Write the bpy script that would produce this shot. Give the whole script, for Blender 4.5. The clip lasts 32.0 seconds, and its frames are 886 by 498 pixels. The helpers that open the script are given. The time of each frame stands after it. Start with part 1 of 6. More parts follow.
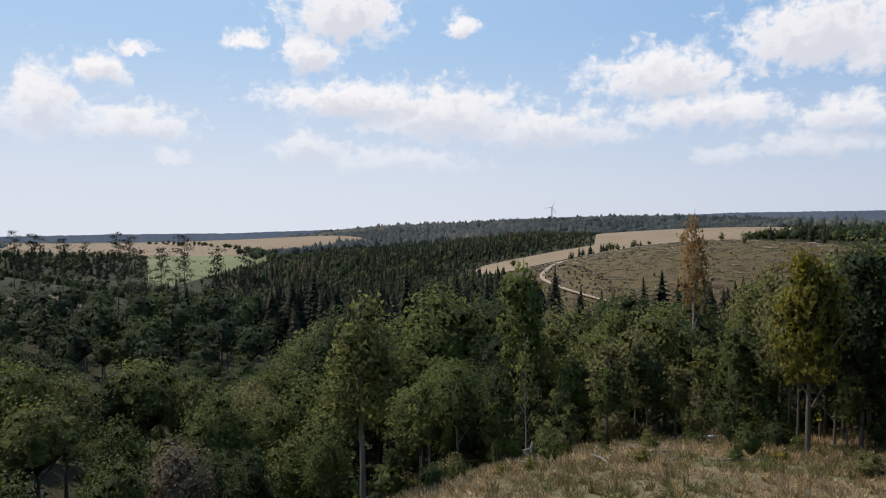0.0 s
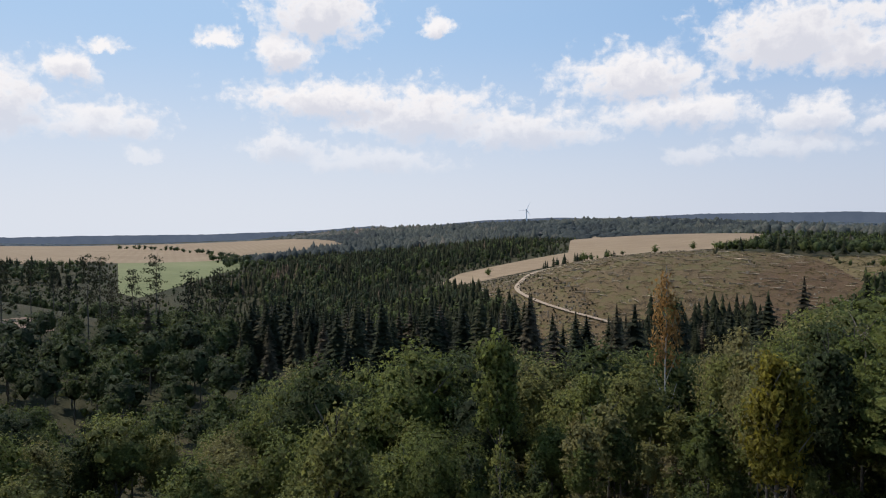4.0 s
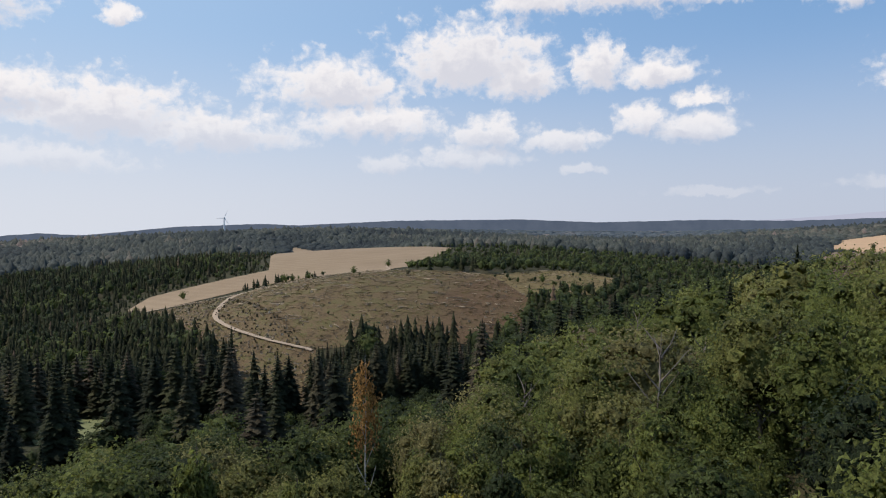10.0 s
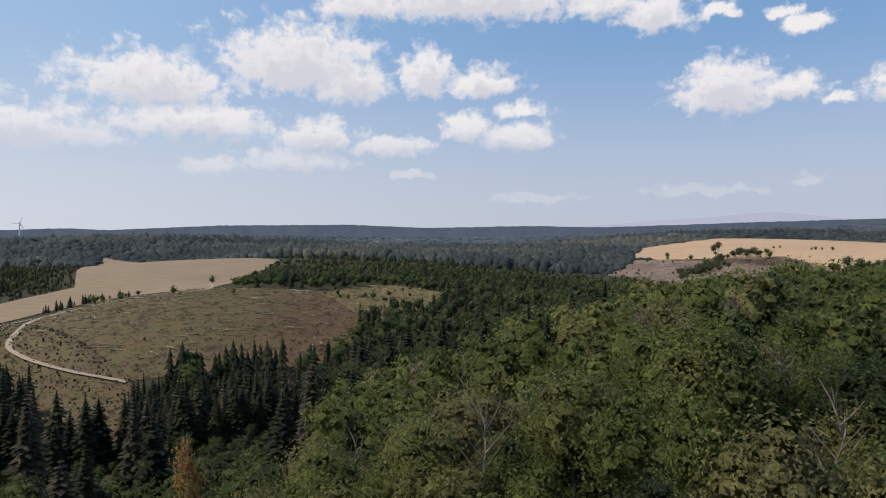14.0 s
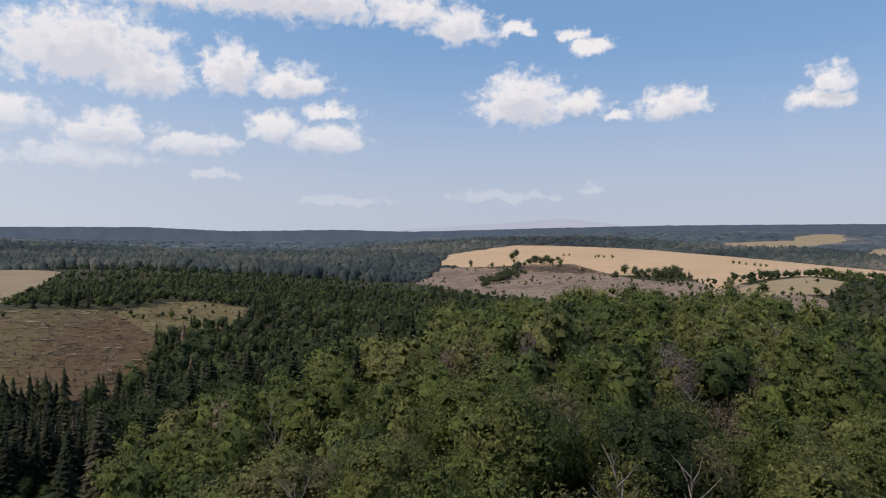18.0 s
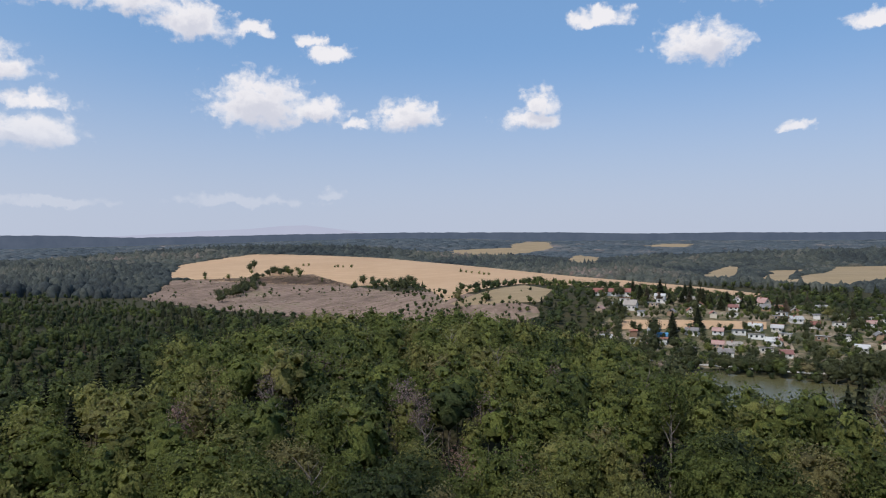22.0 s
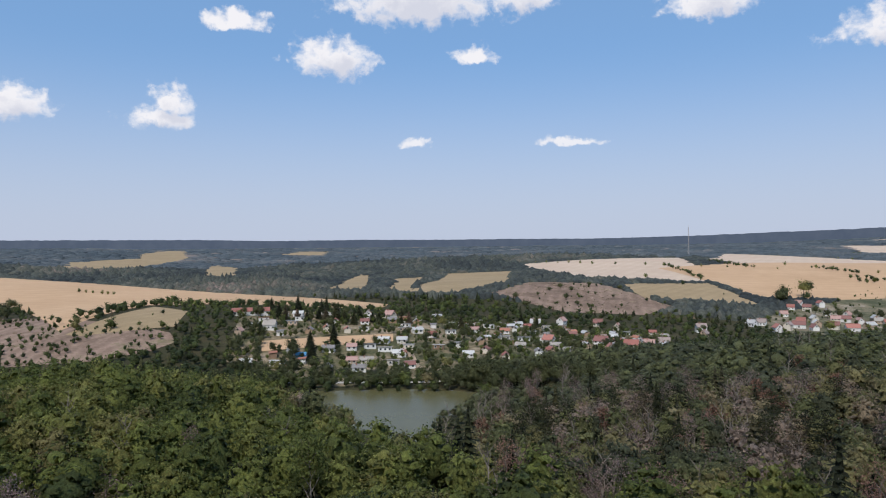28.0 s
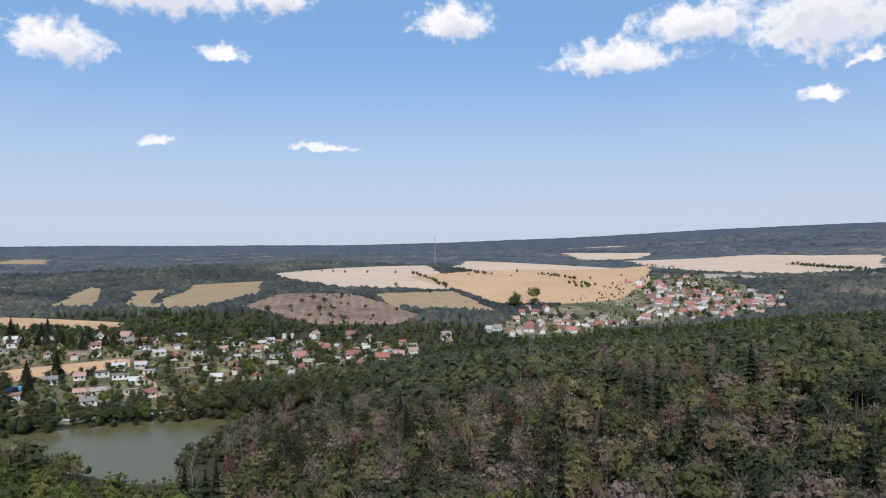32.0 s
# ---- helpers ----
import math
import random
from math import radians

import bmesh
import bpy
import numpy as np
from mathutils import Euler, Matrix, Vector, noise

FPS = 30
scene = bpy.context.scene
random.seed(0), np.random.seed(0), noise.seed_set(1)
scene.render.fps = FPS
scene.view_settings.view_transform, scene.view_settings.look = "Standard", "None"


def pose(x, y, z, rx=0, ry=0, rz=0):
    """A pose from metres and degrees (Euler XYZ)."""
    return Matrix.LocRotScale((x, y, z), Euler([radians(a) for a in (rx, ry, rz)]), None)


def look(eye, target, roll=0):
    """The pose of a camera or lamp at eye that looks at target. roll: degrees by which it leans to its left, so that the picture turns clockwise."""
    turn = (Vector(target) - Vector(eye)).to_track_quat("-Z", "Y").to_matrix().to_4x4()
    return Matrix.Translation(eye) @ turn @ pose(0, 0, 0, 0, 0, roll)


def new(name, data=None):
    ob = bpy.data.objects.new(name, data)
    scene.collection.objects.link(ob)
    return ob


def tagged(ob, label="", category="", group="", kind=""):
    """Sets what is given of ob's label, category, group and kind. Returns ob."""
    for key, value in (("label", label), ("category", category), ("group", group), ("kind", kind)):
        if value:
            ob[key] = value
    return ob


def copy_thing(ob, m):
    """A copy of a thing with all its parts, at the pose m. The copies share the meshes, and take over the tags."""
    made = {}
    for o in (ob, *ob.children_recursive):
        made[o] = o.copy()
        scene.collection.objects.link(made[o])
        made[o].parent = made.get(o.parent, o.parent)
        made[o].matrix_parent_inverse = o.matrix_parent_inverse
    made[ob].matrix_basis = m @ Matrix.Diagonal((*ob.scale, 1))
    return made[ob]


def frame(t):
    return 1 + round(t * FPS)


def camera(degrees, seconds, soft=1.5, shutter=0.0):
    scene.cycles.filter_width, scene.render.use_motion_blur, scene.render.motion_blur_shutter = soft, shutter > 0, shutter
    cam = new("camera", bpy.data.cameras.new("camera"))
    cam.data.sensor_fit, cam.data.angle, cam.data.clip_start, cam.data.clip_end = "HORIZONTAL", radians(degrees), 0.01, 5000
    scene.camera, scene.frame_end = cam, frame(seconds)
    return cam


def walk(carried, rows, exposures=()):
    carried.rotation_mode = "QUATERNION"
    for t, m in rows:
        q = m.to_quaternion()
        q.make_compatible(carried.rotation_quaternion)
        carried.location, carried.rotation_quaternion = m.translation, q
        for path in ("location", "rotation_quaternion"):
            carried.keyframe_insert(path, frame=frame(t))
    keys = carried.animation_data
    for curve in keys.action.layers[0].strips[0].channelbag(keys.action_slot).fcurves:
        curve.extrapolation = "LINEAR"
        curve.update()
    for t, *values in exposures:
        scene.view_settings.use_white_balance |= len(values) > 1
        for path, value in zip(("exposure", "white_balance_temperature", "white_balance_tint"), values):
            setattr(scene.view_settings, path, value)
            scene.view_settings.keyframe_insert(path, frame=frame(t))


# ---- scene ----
# time, heading (degrees clockwise from +y), dip, lean, height
FLIGHT = [
    (0, 7.49, 1.86, 0.02, 0.00),
    (0.5, 7.49, 1.83, 0.02, 0.68),
    (1, 7.49, 1.84, 0.04, 1.37),
    (1.5, 7.48, 1.84, 0.05, 2.07),
    (2, 7.49, 1.84, 0.07, 2.73),
    (2.5, 7.48, 1.84, 0.07, 3.39),
    (4.5, 11.18, 1.83, 0.06, 6.47),
    (5, 13.22, 1.80, 0.07, 7.27),
    (5.5, 15.12, 1.78, 0.09, 8.02),
    (6, 16.94, 1.74, 0.09, 8.73),
    (6.5, 18.78, 1.74, 0.06, 9.53),
    (7, 20.74, 1.70, 0.06, 10.29),
    (7.5, 23.36, 1.67, 0.04, 10.98),
    (8, 26.04, 1.64, 0.02, 11.71),
    (8.5, 29.23, 1.58, 0.03, 12.45),
    (9, 30.67, 1.55, 0.07, 13.20),
    (9.5, 32.07, 1.52, 0.15, 13.95),
    (10, 33.62, 1.48, 0.18, 14.73),
    (10.5, 35.32, 1.42, 0.19, 15.55),
    (11, 37.04, 1.39, 0.20, 16.45),
    (11.5, 38.76, 1.36, 0.19, 17.31),
    (12, 40.48, 1.31, 0.17, 18.10),
    (12.5, 42.22, 1.25, 0.14, 18.93),
    (13, 43.95, 1.21, 0.15, 19.71),
    (13.5, 45.68, 1.19, 0.12, 20.50),
    (15.5, 52.78, 1.02, 0.10, 23.45),
    (16, 54.70, 0.99, 0.08, 24.30),
    (16.5, 56.74, 0.96, 0.05, 25.18),
    (17, 58.79, 0.94, 0.01, 26.04),
    (17.5, 60.83, 0.93, -0.09, 26.87),
    (18, 62.88, 0.90, -0.17, 27.70),
    (18.5, 64.94, 0.86, -0.24, 28.49),
    (19, 67.07, 0.81, -0.29, 29.26),
    (19.5, 69.59, 0.77, -0.32, 30.04),
    (20, 72.62, 0.68, -0.32, 30.80),
    (20.5, 75.66, 0.59, -0.27, 31.51),
    (21, 78.70, 0.53, -0.18, 32.23),
    (21.5, 81.65, 0.45, -0.16, 32.90),
    (22, 83.91, 0.38, -0.15, 33.66),
    (22.5, 86.13, 0.33, -0.11, 34.51),
    (23, 88.36, 0.30, -0.04, 35.37),
    (23.5, 90.81, 0.26, 0.03, 36.23),
    (24, 93.32, 0.24, 0.11, 37.06),
    (24.5, 95.82, 0.20, 0.17, 37.87),
    (25, 98.34, 0.16, 0.18, 38.63),
    (25.5, 100.82, 0.11, 0.21, 39.35),
    (27.5, 110.44, -0.03, 0.36, 42.35),
    (28, 112.81, -0.07, 0.37, 43.19),
    (28.5, 115.18, -0.10, 0.38, 44.08),
    (29, 117.53, -0.14, 0.41, 44.88),
    (29.5, 120.12, -0.19, 0.44, 45.64),
    (30, 122.97, -0.23, 0.50, 46.43),
    (30.5, 125.92, -0.27, 0.49, 47.32),
    (31, 128.96, -0.27, 0.45, 48.21),
    (31.5, 131.55, -0.32, 0.43, 49.13),
    (32, 132.78, -0.38, 0.44, 50.00),
]


def flight_pose(heading, dip, lean, z):
    a, p = radians(heading), radians(dip)
    way = Vector((math.sin(a) * math.cos(p), math.cos(a) * math.cos(p), -math.sin(p)))
    return look((0, 0, z), Vector((0, 0, z)) + way * 100, -lean)


cam = camera(64.56, 32.0, soft=1.1)
walk(cam, [(t, flight_pose(*r)) for t, *r in FLIGHT], [(0, 0.04, 6600, 11), (9, 0.02, 6700, 12), (13, -0.06, 6700, 12), (20, -0.10, 6600, 13), (24, -0.02, 6400, 12), (28, 0.0, 6450, 12), (30, 0.09, 6450, 12), (32, 0.14, 6500, 12)])

# ---------------------------------------------------------------- light
SUN_BEARING, SUN_HEIGHT = -52.0, 53.0


def nodes_of(tree):
    tree.nodes.clear()

    def add(kind, props=None, **ins):
        n = tree.nodes.new(kind)
        props = props or {}
        if "operation" in props:
            n.operation = props["operation"]
        if "data_type" in props:
            n.data_type = props["data_type"]
        if "interpolation_type" in props:
            n.interpolation_type = props["interpolation_type"]
        if "noise_dimensions" in props:
            n.noise_dimensions = props["noise_dimensions"]
        if "attribute_name" in props:
            n.attribute_name = props["attribute_name"]
        if "blend_type" in props:
            n.blend_type = props["blend_type"]
        for k, v in ins.items():
            key = int(k[1:]) if k[0] == "i" and k[1:].isdigit() else k.replace("_", " ")
            if isinstance(v, bpy.types.NodeSocket):
                tree.links.new(v, n.inputs[key])
            else:
                n.inputs[key].default_value = v
        return n

    return add


sun = new("sun", bpy.data.lights.new("sun", "SUN"))
sun.data.energy, sun.data.angle, sun.data.color = 3.6, radians(0.53), (1.0, 0.95, 0.87)
sb, sh = radians(SUN_BEARING), radians(SUN_HEIGHT)
sun.matrix_world = look((math.sin(sb) * math.cos(sh) * 300, math.cos(sb) * math.cos(sh) * 300, math.sin(sh) * 300), (0, 0, 0))

world = bpy.data.worlds.new("sky")
scene.world = world
world.use_nodes = True
w = nodes_of(world.node_tree)
sky = w("ShaderNodeTexSky")
sky.sky_type, sky.sun_disc, sky.sun_elevation, sky.sun_rotation = "NISHITA", False, sh, sb
sky.altitude, sky.air_density, sky.dust_density, sky.ozone_density = 300, 1.0, 1.6, 1.2
# clouds: bearing, height of the base line, half width, rise (degrees)
CLOUDS_NORTH = [(-22.3, 8.1, 2.4, 3.3), (-18.4, 11.1, 1.8, 1.5), (-16.1, 12.9, 1.4, 0.7), (-16.4, 7.4, 4.3, 1.8), (-13.7, 5.2, 1.2, 0.8), (-8.1, 14.2, 1.5, 0.9), (-0.6, 16.1, 4.7, 3.0), (-3.2, 13.2, 2.3, 1.9), (8.9, 15.6, 1.4, 1.2), (0.6, 9.7, 7.5, 1.9), (7.7, 8.5, 6.7, 2.9), (15.7, 7.4, 6.1, 2.1), (-3.4, 6.0, 2.9, 1.6), (3.6, 5.1, 5.9, 1.3)]
CLOUDS_NORTH_EAST = [(35.8, 13.2, 6.2, 3.4), (39.9, 11.9, 3.3, 2.2), (24.7, 11.2, 5.6, 2.5), (28.1, 8.5, 5.7, 1.7), (37.4, 7.6, 3.2, 1.6), (42.9, 7.0, 3.7, 1.0), (29.3, 5.3, 2.3, 1.0), (35.6, 5.7, 3.9, 1.2), (44.7, 4.9, 1.4, 0.5), (-8.0, 14.2, 1.6, 0.9)]
CLOUDS_SMALL_PUFFS = [(46.2, 12.6, 2.1, 2.4), (50.7, 11.9, 3.0, 1.5), (49.5, 8.4, 2.1, 1.5), (53.3, 7.6, 3.2, 1.4), (53.8, 9.8, 2.2, 0.9), (44.9, 4.8, 1.5, 0.5), (41.3, 17.8, 4.4, 1.5)]
CLOUDS_HIGH = [(50.2, 18.2, 10.3, 2.4), (63.9, 16.6, 2.5, 1.9), (69.3, 10.7, 3.6, 2.5), (73.6, 10.5, 2.3, 1.2)]
CLOUDS_EAST = [(81.0, 10.2, 2.3, 1.5), (91.1, 9.9, 2.4, 1.0), (91.6, 11.0, 1.5, 1.4), (60.0, 17.5, 2.7, 1.5), (64.5, 16.2, 2.9, 1.5), (68.7, 16.3, 1.4, 0.7), (73.4, 15.9, 1.0, 0.6), (74.7, 14.8, 1.8, 0.8), (76.7, 9.5, 0.9, 0.5), (68.0, 3.3, 4.8, 0.5), (75.0, 4.0, 1.0, 0.5), (54.9, 2.9, 3.7, 0.4)]
CLOUDS_EAST_FAR = [(103.9, 14.9, 3.0, 1.7), (115.5, 15.3, 1.6, 0.8), (110.6, 8.5, 1.1, 0.5), (96.5, 17.5, 2.1, 0.9)]
CLOUDS_SOUTH_EAST = [(110.9, 19.4, 6.3, 2.6), (119.1, 19.8, 2.7, 1.3), (96.2, 17.2, 2.1, 0.6), (123.1, 8.5, 2.2, 0.4), (133.8, 18.1, 2.8, 1.5)]
CLOUDS_SOUTH = [(146.9, 14.9, 4.1, 1.5), (153.0, 16.8, 4.1, 2.0), (161.5, 16.1, 4.9, 3.8), (161.2, 11.1, 1.4, 0.6), (133.4, 17.7, 2.9, 0.8), (119.2, 19.4, 2.4, 1.2), (164.2, 13.3, 1.3, 0.6)]
CLOUD_BANKS = [CLOUDS_NORTH, CLOUDS_NORTH_EAST, CLOUDS_SMALL_PUFFS, CLOUDS_HIGH, CLOUDS_EAST, CLOUDS_EAST_FAR, CLOUDS_SOUTH_EAST, CLOUDS_SOUTH]
way = w("ShaderNodeTexCoord").outputs["Generated"]
sep = w("ShaderNodeSeparateXYZ", Vector=way)
bearing = w("ShaderNodeMath", dict(operation="ARCTAN2"), i0=sep.outputs["X"], i1=sep.outputs["Y"]).outputs[0]
height = w("ShaderNodeMath", dict(operation="ARCSINE"), i0=sep.outputs["Z"]).outputs[0]
flat = w("ShaderNodeCombineXYZ", X=bearing, Y=height).outputs[0]
degs = w("ShaderNodeVectorMath", dict(operation="SCALE"), Vector=flat, Scale=57.2958).outputs[0]
puff = w("ShaderNodeTexNoise", dict(noise_dimensions="2D"), Vector=degs, Scale=0.55, Detail=6.0, Roughness=0.6)
push = w("ShaderNodeVectorMath", dict(operation="SUBTRACT"), i0=puff.outputs["Color"], i1=(0.5, 0.5, 0.5)).outputs[0]
bent = w("ShaderNodeVectorMath", dict(operation="MULTIPLY_ADD"), i0=push, i1=(2.6, 1.5, 0), i2=degs).outputs[0]
stretched = w("ShaderNodeVectorMath", dict(operation="MULTIPLY"), i0=degs, i1=(0.8, 1.15, 1)).outputs[0]
fine = w("ShaderNodeTexNoise", dict(noise_dimensions="2D"), Vector=stretched, Scale=0.8, Detail=8.0, Roughness=0.55).outputs["Fac"]
cell = w("ShaderNodeTexVoronoi", Vector=bent, Scale=0.95, Detail=2.0, Roughness=0.55)
cell.feature = "SMOOTH_F1"
knob = w("ShaderNodeMath", dict(operation="MULTIPLY_ADD"), i0=cell.outputs["Distance"], i1=-0.62, i2=0.26).outputs[0]


def nearest_cloud(field, clouds):
    """Smallest scaled distance to a set of flat-bottomed clouds, each bearing, height, half width, rise (degrees)."""
    least = None
    for a, b, hw, hh in clouds:
        hw, hh = hw * 1.06, hh * 1.02
        off = w("ShaderNodeVectorMath", dict(operation="MULTIPLY_ADD"), i0=field, i1=(1 / hw, 1 / hh, 0), i2=(-a / hw, -b / hh, 0)).outputs[0]
        flip = w("ShaderNodeVectorMath", dict(operation="MULTIPLY"), i0=off, i1=(-1, -1.65, 0)).outputs[0]
        far = w("ShaderNodeVectorMath", dict(operation="LENGTH"), i0=w("ShaderNodeVectorMath", dict(operation="MAXIMUM"), i0=off, i1=flip).outputs[0]).outputs["Value"]
        least = far if least is None else w("ShaderNodeMath", dict(operation="SMOOTH_MIN"), i0=least, i1=far, i2=0.22).outputs[0]
    return least


dist = nearest_cloud(bent, [c for bank in CLOUD_BANKS for c in bank])
lump = w("ShaderNodeMath", dict(operation="MULTIPLY_ADD"), i0=fine, i1=1.25, i2=w("ShaderNodeMath", dict(operation="SUBTRACT"), i0=knob, i1=0.34).outputs[0]).outputs[0]
body = w("ShaderNodeMath", dict(operation="SUBTRACT"), i0=w("ShaderNodeMath", dict(operation="ADD"), i0=lump, i1=1.0).outputs[0], i1=dist).outputs[0]
solid = w("ShaderNodeMapRange", dict(interpolation_type="SMOOTHSTEP"), Value=height, i1=0.05, i2=0.18, i3=0.22, i4=0.97).outputs[0]
cover = w("ShaderNodeMapRange", dict(interpolation_type="SMOOTHSTEP"), Value=body, i1=-0.22, i2=0.58, i3=0.0, i4=solid).outputs[0]
# thicker parts of a cloud let less light through to their undersides
below = w("ShaderNodeVectorMath", dict(operation="ADD"), i0=bent, i1=(-0.3, 0.9, 0)).outputs[0]
over = w("ShaderNodeMath", dict(operation="SUBTRACT"), i0=w("ShaderNodeMath", dict(operation="MULTIPLY_ADD"), i0=lump, i1=0.7, i2=1.0).outputs[0], i1=nearest_cloud(below, [c for bank in CLOUD_BANKS for c in bank if c[3] > 0.9])).outputs[0]
thick = w("ShaderNodeMapRange", dict(interpolation_type="SMOOTHSTEP"), Value=over, i1=0.0, i2=0.9, i3=0.0, i4=1.0).outputs[0]
tint = w("ShaderNodeMix", dict(data_type="RGBA"), Factor=thick, i6=(8.3, 8.25, 8.4, 1), i7=(6.1, 6.3, 7.0, 1)).outputs[2]
# the pale veil of a summer sky: white low down, brighter towards the sun
low_haze = w("ShaderNodeMapRange", dict(interpolation_type="SMOOTHSTEP"), Value=height, i1=0.0, i2=0.29, i3=0.86, i4=0.0).outputs[0]
toward = w("ShaderNodeVectorMath", dict(operation="DOT_PRODUCT"), i0=way, i1=(math.sin(sb), math.cos(sb), 0)).outputs["Value"]
glare = w("ShaderNodeMapRange", dict(interpolation_type="SMOOTHSTEP"), Value=toward, i1=-0.55, i2=0.8, i3=0.0, i4=0.85).outputs[0]
blue = w("ShaderNodeVectorMath", dict(operation="MULTIPLY"), i0=sky.outputs[0], i1=(0.98, 1.13, 1.35)).outputs[0]
steady = w("ShaderNodeMix", dict(data_type="RGBA"), Factor=0.6, i6=blue, i7=(1.95, 3.80, 6.35, 1)).outputs[2]
bright = w("ShaderNodeMix", dict(data_type="RGBA"), Factor=glare, i6=steady, i7=(3.7, 5.4, 7.6, 1)).outputs[2]
veil = w("ShaderNodeMix", dict(data_type="RGBA"), Factor=glare, i6=(4.9, 5.4, 6.5, 1), i7=(6.9, 7.2, 7.7, 1)).outputs[2]
hazy = w("ShaderNodeMix", dict(data_type="RGBA"), Factor=low_haze, i6=bright, i7=veil).outputs[2]
seen = w("ShaderNodeMix", dict(data_type="RGBA"), Factor=cover, i6=hazy, i7=tint).outputs[2]
w("ShaderNodeOutputWorld", Surface=w("ShaderNodeBackground", Color=seen, Strength=0.11).outputs[0])

# ---------------------------------------------------------------- materials
def material(name):
    m = bpy.data.materials.new(name)
    m.use_nodes = True
    return m, nodes_of(m.node_tree)


def ramp(add, fac, stops):
    n = add("ShaderNodeValToRGB", Fac=fac)
    while len(n.color_ramp.elements) < len(stops):
        n.color_ramp.elements.new(0.5)
    for e, (at, col) in zip(n.color_ramp.elements, stops):
        e.position, e.color = at, (*col, 1)
    return n.outputs[0]


def mixed(add, fac, a, b, blend="MIX"):
    n = add("ShaderNodeMix", dict(data_type="RGBA", blend_type=blend), Factor=fac)
    for sock, v in ((n.inputs[6], a), (n.inputs[7], b)):
        if isinstance(v, bpy.types.NodeSocket):
            n.id_data.links.new(v, sock)
        else:
            sock.default_value = (*v, 1)
    return n.outputs[2]


def noise_of(add, scale, detail=4.0, rough=0.55, vec=None):
    n = add("ShaderNodeTexNoise", Scale=scale, Detail=detail, Roughness=rough)
    n.id_data.links.new(vec or add("ShaderNodeNewGeometry").outputs["Position"], n.inputs["Vector"])
    return n.outputs["Fac"]


def sharpen(add, fac, lo, hi):
    return add("ShaderNodeMapRange", dict(interpolation_type="SMOOTHSTEP"), Value=fac, i1=lo, i2=hi, i3=0.0, i4=1.0).outputs[0]


def finish(add, colour, rough=0.9, bump=None, strength=0.3, reach=0.1, metal=0.0, spec=0.2):
    b = add("ShaderNodeBsdfPrincipled", Roughness=rough, Metallic=metal, Specular_IOR_Level=spec)
    if isinstance(colour, bpy.types.NodeSocket):
        b.id_data.links.new(colour, b.inputs["Base Color"])
    else:
        b.inputs["Base Color"].default_value = (*colour, 1)
    if bump is not None:
        b.id_data.links.new(add("ShaderNodeBump", Height=bump, Strength=strength, Distance=reach).outputs[0], b.inputs["Normal"])
    add("ShaderNodeOutputMaterial", Surface=b.outputs[0])


def patchy(name, stops, big=0.012, mid=0.12, small=1.4, rough=0.95, strength=0.5, reach=0.4, streak=None):
    """Open land: colour from noise at three sizes; streak is (bearing, spacing, depth) of tractor or planting lines."""
    m, add = material(name)
    a, b, c = noise_of(add, big, 3), noise_of(add, mid, 4), noise_of(add, small, 3, 0.7)
    mixa = add("ShaderNodeMath", dict(operation="MULTIPLY_ADD"), i0=b, i1=0.55, i2=add("ShaderNodeMath", dict(operation="MULTIPLY"), i0=a, i1=0.6).outputs[0]).outputs[0]
    fac = add("ShaderNodeMath", dict(operation="MULTIPLY_ADD"), i0=c, i1=0.45, i2=add("ShaderNodeMath", dict(operation="SUBTRACT"), i0=mixa, i1=0.3).outputs[0]).outputs[0]
    col = ramp(add, fac, stops)
    if streak:
        turn, gap, depth = streak
        v = add("ShaderNodeVectorMath", dict(operation="DOT_PRODUCT"), i0=add("ShaderNodeNewGeometry").outputs["Position"], i1=(math.cos(radians(turn)), math.sin(radians(turn)), 0)).outputs["Value"]
        v = add("ShaderNodeMath", dict(operation="MULTIPLY_ADD"), i0=b, i1=gap * 0.7, i2=v).outputs[0]
        wav = add("ShaderNodeMath", dict(operation="SINE"), i0=add("ShaderNodeMath", dict(operation="MULTIPLY"), i0=v, i1=6.283 / gap).outputs[0]).outputs[0]
        wav = add("ShaderNodeMath", dict(operation="MULTIPLY_ADD"), i0=wav, i1=depth, i2=depth).outputs[0]
        col = mixed(add, wav, col, stops[0][1])
    finish(add, col, rough, c, strength, reach)
    return m


